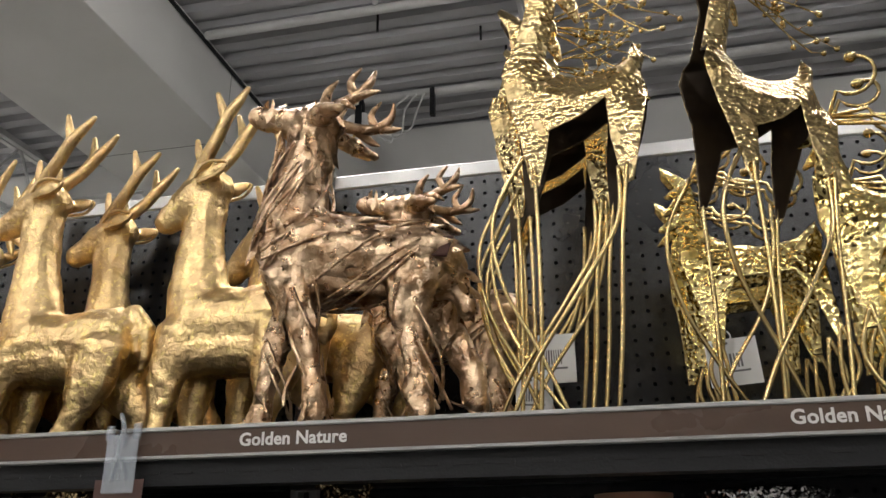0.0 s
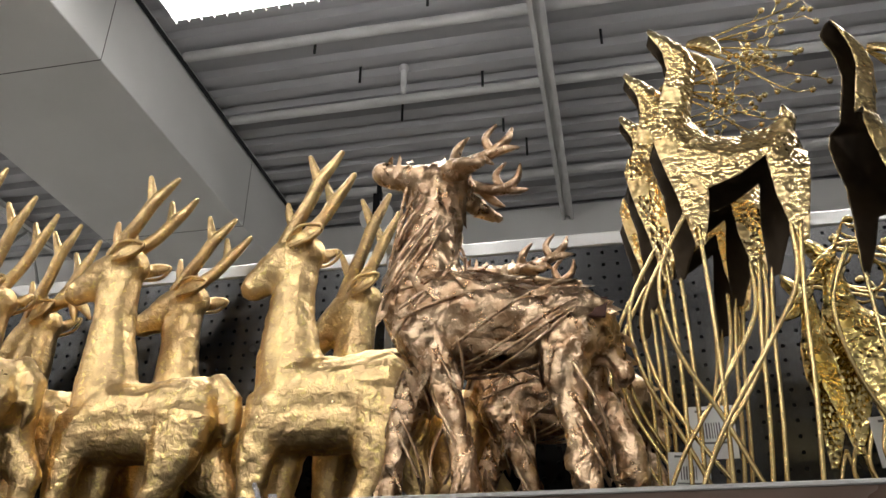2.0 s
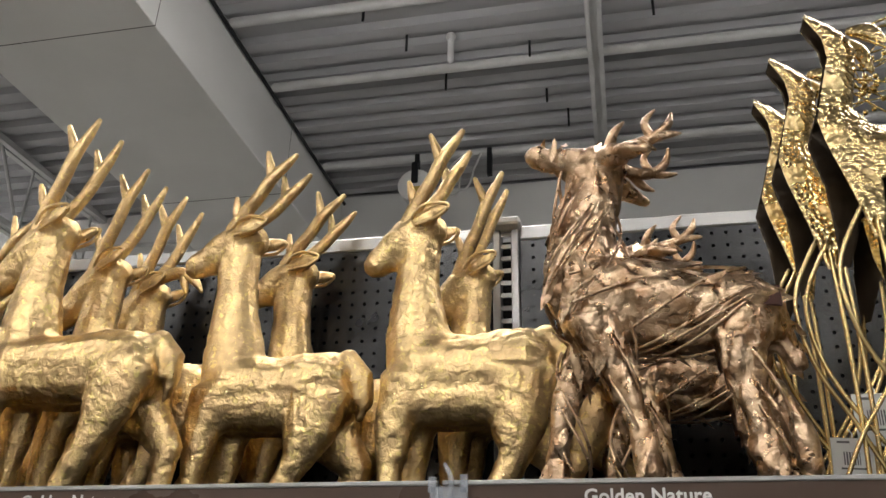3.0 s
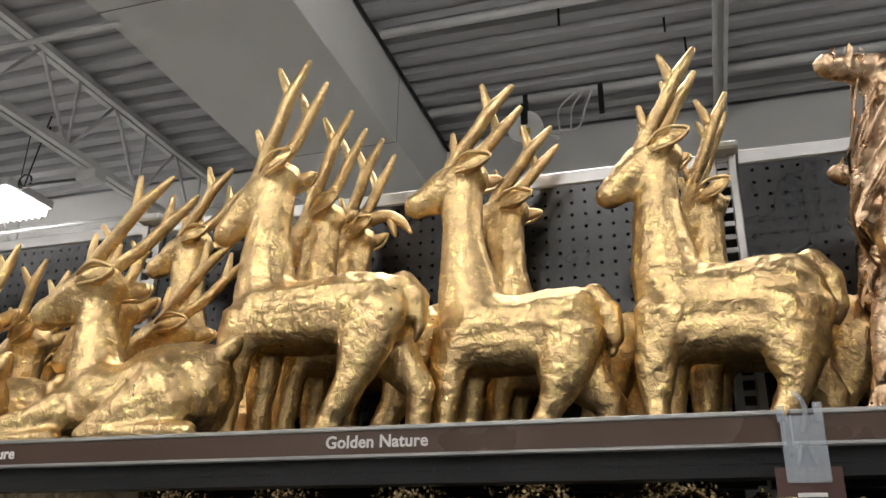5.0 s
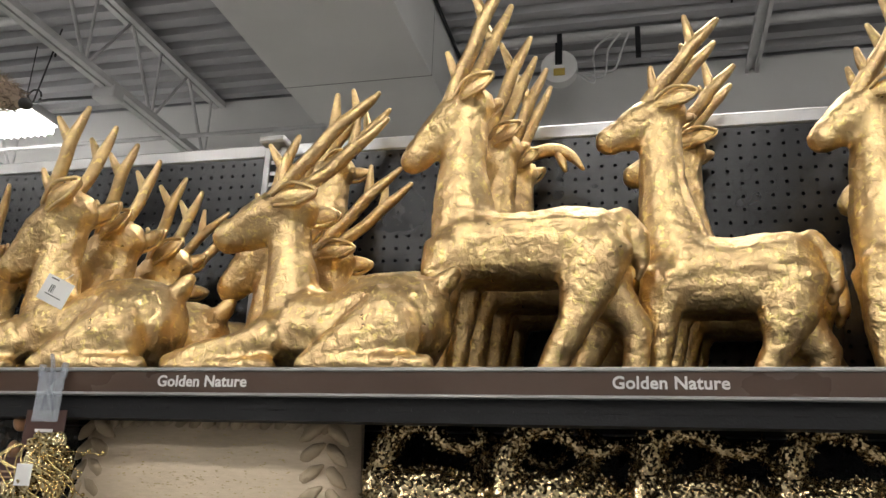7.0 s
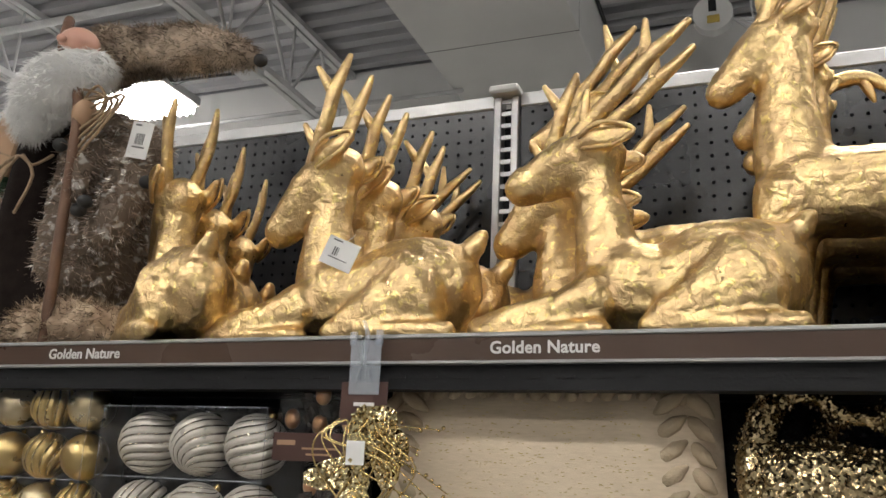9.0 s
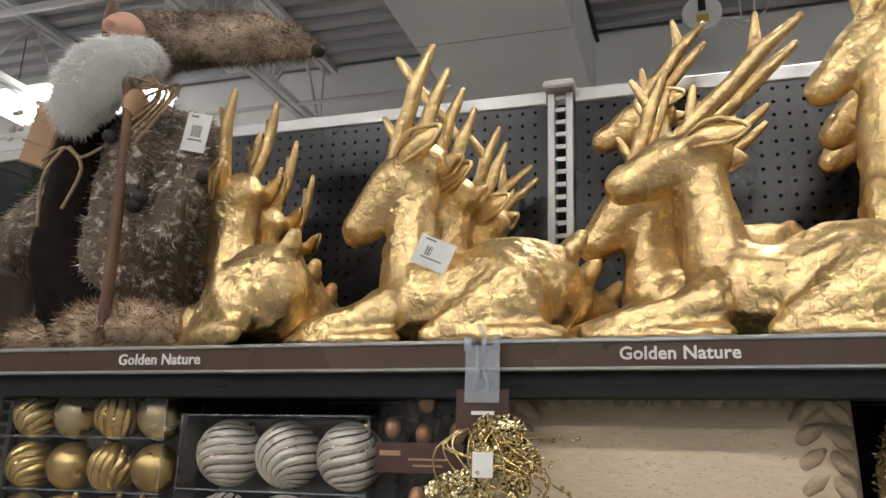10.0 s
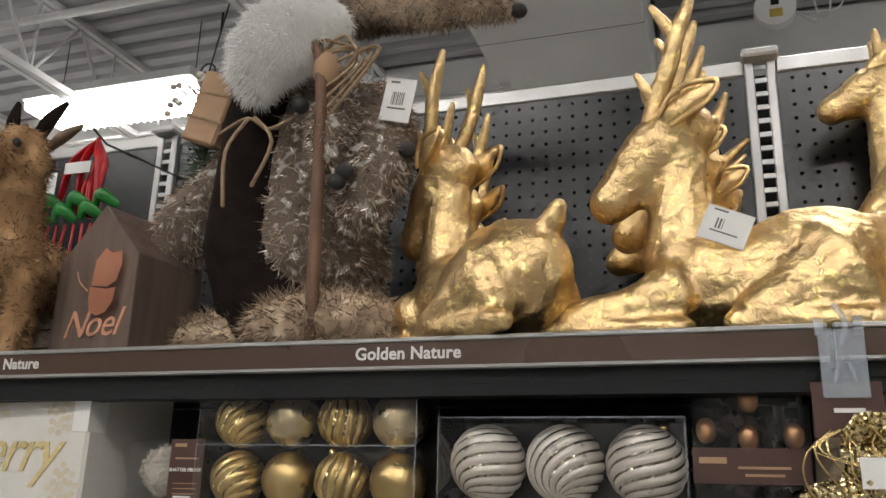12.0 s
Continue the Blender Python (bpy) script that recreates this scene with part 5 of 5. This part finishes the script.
def glitter_deer(seed):
    rnd = random.Random(seed)
    j = lambda: rnd.uniform(-0.004, 0.004)
    bm = fused([
        [(0.014, 0, 0.305, 0.036, 0.044), (0.06, 0, 0.312, 0.040, 0.042), (0.110, 0, 0.304, 0.038, 0.044)],
        [(0.004, 0, 0.290, 0.026, 0.028), (-0.006, 0, 0.335, 0.020, 0.020), (0.002 + j(), 0, 0.375, 0.016, 0.016), (0.018, 0, 0.398, 0.014, 0.014)],
        [(0.024, 0, 0.402, 0.013), (0.0, 0, 0.418 + j(), 0.009), (-0.012, 0, 0.428, 0.006)],
        [(0.022, 0, 0.402, 0.009), (0.055, -0.012, 0.398 + j(), 0.009), (0.085, -0.016, 0.378, 0.008), (0.11, -0.016, 0.372 + j(), 0.008), (0.13, -0.016, 0.386, 0.006)],
        [(0.06, -0.012, 0.396, 0.007), (0.072, -0.012, 0.415 + j(), 0.005)],
        [(0.088, 0.016, 0.372, 0.007), (0.07, 0.016, 0.398, 0.007), (0.022, 0.01, 0.402, 0.008)],
        [(0.01, 0.02, 0.27, 0.02), (0.008, 0.022, 0.15, 0.012), (0.006, 0.022, 0.008, 0.009)], [(0.01, -0.02, 0.27, 0.02), (0.016, -0.022, 0.15, 0.012), (0.016, -0.022, 0.008, 0.009)],
        [(0.115, 0.02, 0.27, 0.024), (0.122, 0.022, 0.14, 0.012), (0.118, 0.022, 0.008, 0.009)], [(0.115, -0.02, 0.27, 0.024), (0.112, -0.022, 0.14, 0.012), (0.106, -0.022, 0.008, 0.009)],
    ], 0.005, 1, lambda co: noise.noise(co * 80) * 0.003)
    fuzz(bm, 3200, 0.0045, 0, 0, 0.0, seed, 0.0016)
    return bm


for k, x in enumerate((-0.815, -0.655, -0.493, -0.337, -0.18, 0.12)):
    g = link("glitter_deer", glitter_deer(k + 20), GLITTER, None, "", True)
    g.matrix_basis = pose(x, 1.13 if k < 5 else 1.3, LOW)
    tagged(g, "bronze glitter deer figure with swept-back antlers", "deer figure", "glitter deer")
for k, x in enumerate((-0.74, -0.58, -0.41)):
    g = copy_thing(g, pose(x, 1.36, LOW))
    tagged(g, "bronze glitter deer figure deeper in the shelf", "deer figure", "glitter deer")


def pillow():
    a = anchor("pillow", pose(-1.058, 1.16, LOW), "cream linen pillow with metallic flecks and leaf-stitched border", "pillow")
    bm = bmesh.new()
    n, w, h, t = 26, 0.208, 0.425, 0.055
    grid = {}
    for sgn in (-1, 1):
        for i in range(n + 1):
            for k in range(n + 1):
                u, v = 2 * i / n - 1, 2 * k / n - 1
                e = max(0.0, (1 - abs(u) ** 5) * (1 - abs(v) ** 5)) ** 0.5
                x, z = u * w * (1 - 0.03 * v * v), h / 2 + v * h / 2 * (1 - 0.03 * u * u)
                grid[sgn, i, k] = bm.verts.new((x, sgn * (t * e + 0.004) + noise.noise(Vector((x * 9, z * 9, sgn))) * 0.004, z))
        for i in range(n):
            for k in range(n):
                q = [grid[sgn, i, k], grid[sgn, i + 1, k], grid[sgn, i + 1, k + 1], grid[sgn, i, k + 1]]
                bm.faces.new(q if sgn < 0 else q[::-1]).smooth = True
    bmesh.ops.remove_doubles(bm, verts=bm.verts, dist=0.0005)
    part("cover", bm, LINEN, a)

    def leaf(x, z, ang, ln, y):
        b = bmesh.new()
        c, s = math.cos(ang) * ln, math.sin(ang) * ln
        tube(b, [(x - c, y, z - s, 0.003, 0.003), (x - c * 0.4, y - 0.003, z - s * 0.4, 0.006, 0.0085), (x + c * 0.4, y - 0.003, z + s * 0.4, 0.006, 0.0085), (x + c, y, z + s, 0.003, 0.003)], 8)
        return b

    for side in (-1, 1):
        for k in range(15):
            z = 0.02 + k * 0.0265
            part("braid_leaf", leaf(side * 0.152, z, side * 0.62, 0.020, -0.046), BRAID, a, "", True)
            part("braid_leaf", leaf(side * 0.182, z, math.pi - side * 0.75, 0.020, -0.036), BRAID, a, "", True)
    for k in range(17):
        part("braid_leaf", leaf(-0.165 + k * 0.0206, 0.400, 1.25 + 0.25 * math.sin(k * 2.1), 0.012, -0.036), BRAID, a, "", True)
    bm = bmesh.new()
    rnd = random.Random(3)
    for k in range(900):
        x, z = rnd.uniform(-0.13, 0.13), rnd.uniform(0.15, 0.39)
        u, v = x / 0.208, 2 * z / 0.425 - 1
        y = -(0.055 * max(0, (1 - abs(u) ** 5) * (1 - abs(v) ** 5)) ** 0.5 + 0.004) + noise.noise(Vector((x * 9, z * 9, -1))) * 0.004 - 0.0006
        ln = rnd.uniform(0.001, 0.004)
        bm.faces.new([bm.verts.new((x, y, z)), bm.verts.new((x + ln, y, z)), bm.verts.new((x + ln, y - 0.0004, z + 0.0007)), bm.verts.new((x, y - 0.0004, z + 0.0007))])
    f = part("metal_thread", bm, GOLDINK, a, "gold thread flecks")
    tagged(f, kind="stuff")
    return a


pillow()


def swirl_ball(r, ridges, twist, deep):
    """A bauble with spiral ridges; valleys take the second material."""
    bm = bmesh.new()
    nu, nv = ridges * 8, 22
    rows = []
    for j in range(1, nv):
        th = math.pi * j / nv
        row = []
        for i in range(nu):
            ph = 2 * math.pi * i / nu - twist * (th - 1.57)
            rr = r * (1 + deep * math.sin(ridges * 2 * math.pi * i / nu) * math.sin(th))
            row.append(bm.verts.new((rr * math.sin(th) * math.cos(ph), rr * math.sin(th) * math.sin(ph), rr * math.cos(th))))
        rows.append(row)
    for j in range(nv - 2):
        for i in range(nu):
            f = bm.faces.new((rows[j][i], rows[j + 1][i], rows[j + 1][(i + 1) % nu], rows[j][(i + 1) % nu]))
            f.material_index = 1 if math.sin(ridges * 2 * math.pi * (i + 0.5) / nu) < -0.42 else 0
    for row, z in ((rows[0], r), (rows[-1], -r)):
        v = bm.verts.new((0, 0, z))
        for i in range(nu):
            bm.faces.new((v, row[i], row[(i + 1) % nu]) if z > 0 else (v, row[(i + 1) % nu], row[i]))
    return bm


def plain_ball(r):
    bm = bmesh.new()
    ball(bm, 0, 0, 0, r, 0, 28, 18)
    return bm


def mesh_of(bm, *mats):
    me = bpy.data.meshes.new("bauble")
    bm.to_mesh(me)
    bm.free()
    for m in mats:
        me.materials.append(m)
    me.polygons.foreach_set("use_smooth", [True] * len(me.polygons))
    return me


def bauble_box(x0, x1, top, cols, rows, r, pitch, kinds, pick, label, group):
    """Clear box with rows of baubles, edged by folded film."""
    a = anchor("bauble_box", pose(0, 0, LOW), label, "bauble box", group)
    h = top - LOW
    part("film", boxed(x0, x1, 1.062, 1.062 + 2 * r + 0.016, 0, h, 0.002), FILM, a, "clear plastic box")
    bm = bmesh.new()
    for z in [0.003] + [h - k * pitch - 0.002 for k in range(0, rows)]:
        tube(bm, [(x0, 1.061, z, 0.0007), (x1, 1.061, z, 0.0007)], 4)
    for x in (x0, x1):
        tube(bm, [(x, 1.061, 0.002, 0.0006), (x, 1.061, h - 0.002, 0.0006)], 4)
    part("film_edge", bm, FOGGY, a)
    rnd = random.Random(int(abs(x0) * 100))
    for j in range(rows):
        for i in range(cols):
            me = kinds[pick(i, j)]
            b = new("bauble", me)
            b.parent = a
            b.matrix_basis = pose(x0 + (x1 - x0) * (i + 0.5) / cols, 1.07 + r, h - 0.007 - r - j * pitch, rnd.uniform(-32, -8), rnd.uniform(15, 35), rnd.uniform(0, 360))
            if j < 3:
                cap = bmesh.new()
                tube(cap, [(0, 0, r * 0.95, r * 0.16), (0, 0, r * 1.12, r * 0.15)], 8)
                part("cap", cap, ROD, b)
    part("backing", boxed(x0 + 0.002, x1 - 0.002, 1.062 + 2 * r + 0.018, 1.062 + 2 * r + 0.02, 0, h), PAINT_DARK, a)
    return a


SW, PG, PP = mesh_of(swirl_ball(0.0325, 11, 0.9, 0.035), BALLGOLD, STRIPEGOLD), mesh_of(plain_ball(0.0325), BALLGOLD), mesh_of(plain_ball(0.0325), BALLPALE)
WS = mesh_of(swirl_ball(0.0415, 13, 1.25, 0.03), BALLSILVER, STRIPETAUPE)
bauble_box(-1.947, -1.671, 1.656, 4, 6, 0.0325, 0.0685, (SW, PP, PG), lambda i, j: 0 if (i + j // 2) % 2 == 0 else (1 if j % 2 == 0 else 2), "clear box of gold swirled and plain baubles", "bauble boxes")
bauble_box(-1.645, -1.388, 1.618, 3, 4, 0.0405, 0.0905, (WS, WS, WS), lambda i, j: 0, "clear box of champagne striped baubles", "bauble boxes")


def cone_bag():
    a = anchor("pinecone_pack", pose(-1.329, 1.075, LOW), "clear pack of dark pinecones and copper acorns, brown label", "ornament pack")
    part("film", boxed(-0.053, 0.053, 0, 0.10, 0, 0.42, 0.003), FILM, a, "clear plastic pack")
    rnd = random.Random(12)
    for k in range(48):
        bm = bmesh.new()
        x, z = rnd.uniform(-0.036, 0.036), 0.025 + 0.37 * k / 48
        for q in range(16):
            aa, u = q * 2.4, q / 16
            rr = 0.017 * math.sin(math.pi * (0.15 + 0.8 * u))
            c = Vector((rr * math.cos(aa), rr * math.sin(aa), -0.02 + 0.042 * u))
            box(bm, c.x - 0.005, c.x + 0.005, c.y - 0.005, c.y + 0.005, c.z - 0.0015, c.z + 0.0015)
        ob = part("pinecone", bm, CONE, a)
        ob.matrix_basis = pose(x, rnd.uniform(0.022, 0.055), z, rnd.uniform(0, 180), rnd.uniform(0, 180), 0)
    for x, z in ((0.002, 0.395), (-0.040, 0.365), (0.0, 0.358), (0.042, 0.360), (-0.006, 0.285), (0.03, 0.25)):
        bm = bmesh.new()
        ball(bm, x, 0.016, z, 0.010, 0, 12, 8, 1.3)
        part("acorn", bm, ACORN, a, "copper acorn", True)
    part("label_band", boxed(-0.054, 0.054, -0.0025, -0.001, 0.313, 0.347), BROWN_CARD, a, "brown printed band")
    bm = bmesh.new()
    box(bm, -0.048, -0.022, -0.0034, -0.0028, 0.332, 0.338)
    for k, w in enumerate((0.024, 0.018)):
        box(bm, 0.012 - w, 0.012 + w, -0.0034, -0.0028, 0.327 - k * 0.007, 0.3295 - k * 0.007)
    part("print", bm, KRAFT, a)
    return a


cone_bag()


def clip_strip(x, gold):
    """Translucent plastic clip hung on the shelf edge with ornaments on brown cards."""
    a = anchor("clip_strip", pose(x, FRONT - 0.016, SHELF), "translucent plastic clip with hanging gold gauze ornaments", "clip strip", "clip strips")
    bm = boxed(-0.020, 0.020, -0.002, 0.0, -0.070, -0.006, 0.001)
    box(bm, -0.022, -0.014, -0.002, 0.002, -0.012, 0.004)
    box(bm, 0.012, 0.020, -0.002, 0.002, -0.012, 0.006)
    tube(bm, arc([(0, -0.002, -0.02, 0.003), (0.004, -0.008, 0.0, 0.003), (-0.004, -0.004, 0.016, 0.0025)], 3), 6)
    tube(bm, arc([(-0.009, -0.004, -0.055, 0.002), (0, -0.006, -0.03, 0.002), (0.009, -0.004, -0.055, 0.002)], 4), 6)
    part("clip", bm, FOGGY, a, "translucent plastic clip")
    part("card", boxed(-0.030, 0.030, 0.001, 0.002, -0.105, -0.055), BROWN_CARD, a, "brown printed card")
    part("card_print", boxed(-0.012, 0.014, -0.0005, 0.0005, -0.083, -0.079), LETTER, a)
    rnd = random.Random(int(abs(x) * 77))
    for k in range(gold):
        bm = bmesh.new()
        cx, cz = rnd.uniform(-0.035, 0.045), -0.10 - 0.085 * (k / max(1, gold))
        ang = k * 1.3
        n = 9
        vs = []
        for i in range(n):
            t = 2 * math.pi * i / n
            px, pz = 0.030 * math.cos(t), 0.018 * math.sin(t)
            vs.append(bm.verts.new((cx + px * math.cos(ang) - pz * math.sin(ang), -0.014 - 0.010 * math.cos(t * 2) - 0.002 * k, cz + px * math.sin(ang) + pz * math.cos(ang))))
        c = bm.verts.new((cx, -0.008 - 0.002 * k, cz))
        for i in range(n):
            bm.faces.new((c, vs[i], vs[(i + 1) % n]))
        bmesh.ops.subdivide_edges(bm, edges=bm.edges, cuts=2)
        for v in bm.verts:
            v.co.y += noise.noise(v.co * 90) * 0.004
        bmesh.ops.solidify(bm, geom=list(bm.faces), thickness=0.001)
        part("gauze_petal", bm, GAUZE, a, "gold glitter gauze petal")
    for k in range(10):
        bm = bmesh.new()
        cx = rnd.uniform(-0.02, 0.04)
        tube(bm, arc([(cx, -0.02, -0.10, 0.0011), (cx + rnd.uniform(-0.03, 0.04), -0.03, -0.12, 0.0011), (cx + rnd.uniform(-0.04, 0.07), -0.026, -0.15, 0.0011), (cx + rnd.uniform(-0.04, 0.11), -0.02, -0.19, 0.0011)], 5), 5)
        part("gold_wire", bm, ROD, a)
    for k in range(9):
        bm = bmesh.new()
        ex, ez = rnd.uniform(0.05, 0.12), -0.11 - 0.011 * k
        pts = arc([(0.01, -0.016, -0.115, 0.0009), (ex * 0.5, -0.024, (ez - 0.105) / 2, 0.0008), (ex, -0.022, ez, 0.0007)], 6)
        tube(bm, pts, 4)
        for q in range(3, len(pts)):
            ball(bm, pts[q][0] + rnd.uniform(-0.004, 0.004), pts[q][1] - 0.002, pts[q][2] + rnd.uniform(-0.005, 0.005), rnd.uniform(0.0014, 0.0026), 0, 6, 4)
        part("beaded_sprig", bm, ROD, a, "thin gold beaded sprig")
    part("small_tag", boxed(0.0, 0.022, -0.034, -0.033, -0.150, -0.124), CARD, a, "small white tag")
    return a


clip_strip(-1.243, 7)
clip_strip(-0.018, 6)


def fluff_pack():
    a = anchor("fluffy_ball_pack", pose(-1.999, 1.075, LOW), "clear pack of cream fluffy balls with a brown card", "ornament pack")
    part("film", boxed(-0.055, 0.05, 0, 0.075, 0, 0.352, 0.003), FILM, a, "clear plastic pack")
    for k in range(5):
        bm = bmesh.new()
        add_mesh(bm, fused([[(-0.026 + 0.004 * (k % 2), 0.036, 0.316 - k * 0.066, 0.030, 0.030), (-0.020 + 0.004 * (k % 2), 0.036, 0.316 - k * 0.066, 0.030, 0.030)]], 0.006, 1, lambda co: noise.noise(co * 90) * 0.004), 0)
        fuzz(bm, 1500, 0.006, 0, 0, 0.1, k, 0.0010)
        part("fluffy_ball", bm, PALEFUR, a)
    part("card", boxed(0.008, 0.054, -0.002, -0.001, 0.262, 0.352), BROWN_CARD, a, "brown printed card")
    bm = bmesh.new()
    box(bm, 0.014, 0.030, -0.003, -0.0022, 0.343, 0.347)
    box(bm, 0.016, 0.048, -0.003, -0.0022, 0.3285, 0.3305)
    for k in range(3):
        box(bm, 0.016, 0.048, -0.003, -0.0022, 0.300 - k * 0.006, 0.301 - k * 0.006)
    tagged(part("print", bm, KRAFT, a), kind="stuff")
    t = text_bm("SHATTER PROOF", 0.0058, 0.0003, 0, 0.0001)
    bmesh.ops.transform(t, matrix=pose(0.031, -0.0026, 0.316, 90), verts=t.verts)
    part("lettering", t, LETTER, a)
    part("bar_code_panel", boxed(0.018, 0.042, -0.003, -0.0022, 0.272, 0.286), CARD, a)
    bm = bmesh.new()
    for k in range(9):
        box(bm, 0.020 + k * 0.0023, 0.0210 + k * 0.0023, -0.0038, -0.0032, 0.2765, 0.284)
    part("bars", bm, INK, a)
    return a


fluff_pack()


def canvas_box():
    a = anchor("canvas_sign", pose(-2.325, 1.075, LOW, 0, 0, -3), "white boxed canvas sign with gold glitter script and pinecones", "canvas sign")
    part("block", boxed(-0.215, 0.215, 0.0, 0.16, 0, 0.42, 0.004), CANVAS, a)
    for body, z, x in (("Merry", 0.335, 0.075), ("Christmas", 0.255, 0.015)):
        t = text_bm(body, 0.082, 0.0006, 0.35, 0.0003, 0.92)
        bmesh.ops.transform(t, matrix=pose(x, -0.0012, z, 90), verts=t.verts)
        part("lettering", t, GOLDINK, a, "gold glitter script")
    rnd = random.Random(9)
    for x, z in ((0.17, 0.385), (0.06, 0.405), (0.185, 0.29), (0.175, 0.17), (-0.05, 0.40)):
        bm = bmesh.new()
        for q in range(22):
            aa, u = q * 2.4, math.sqrt(q / 22)
            cx, cz = x + 0.024 * u * math.cos(aa), z + 0.032 * u * math.sin(aa)
            vs = [bm.verts.new((cx + 0.006 * math.cos(w), -0.0008, cz + 0.0045 * math.sin(w))) for w in (0, 1.05, 2.1, 3.14, 4.2, 5.25)]
            bm.faces.new(vs)
            bmesh.ops.scale(bm, vec=(1, 1, 1), verts=vs)
        tagged(part("printed_pinecone", bm, PALEGOLD, a, "pale gold printed pinecone"), kind="stuff")
    part("corner_card", boxed(0.19, 0.2158, -0.002, 0.03, 0.36, 0.421), CARD, a, "white corner protector")
    return a


canvas_box()


def lathe(name, prof, material, x, y, z, label, category):
    bm = bmesh.new()
    n = 36
    rows = [[bm.verts.new((r * math.cos(2 * math.pi * k / n), r * math.sin(2 * math.pi * k / n), h)) for k in range(n)] for r, h in prof]
    for a, b in zip(rows, rows[1:]):
        for k in range(n):
            bm.faces.new((a[k], a[(k + 1) % n], b[(k + 1) % n], b[k]))
    bm.faces.new(rows[0][::-1])
    ob = link(name, bm, material, None, "", True)
    ob.matrix_basis = pose(x, y, z)
    return tagged(ob, label, category)


lathe("copper_vase", [(0.03, 0), (0.045, 0.1), (0.05, 0.25), (0.040, 0.37), (0.042, 0.385), (0.038, 0.383), (0.034, 0.36)], COPPER, 0.535, 1.15, LOW, "shiny copper vase on the shelf below", "vase")
lathe("glitter_vase", [(0.05, 0), (0.06, 0.1), (0.066, 0.25), (0.064, 0.37), (0.066, 0.385), (0.061, 0.388), (0.055, 0.37)], SILVERGLIT, 0.672, 1.16, LOW, "silver glitter vase on the shelf below", "vase")
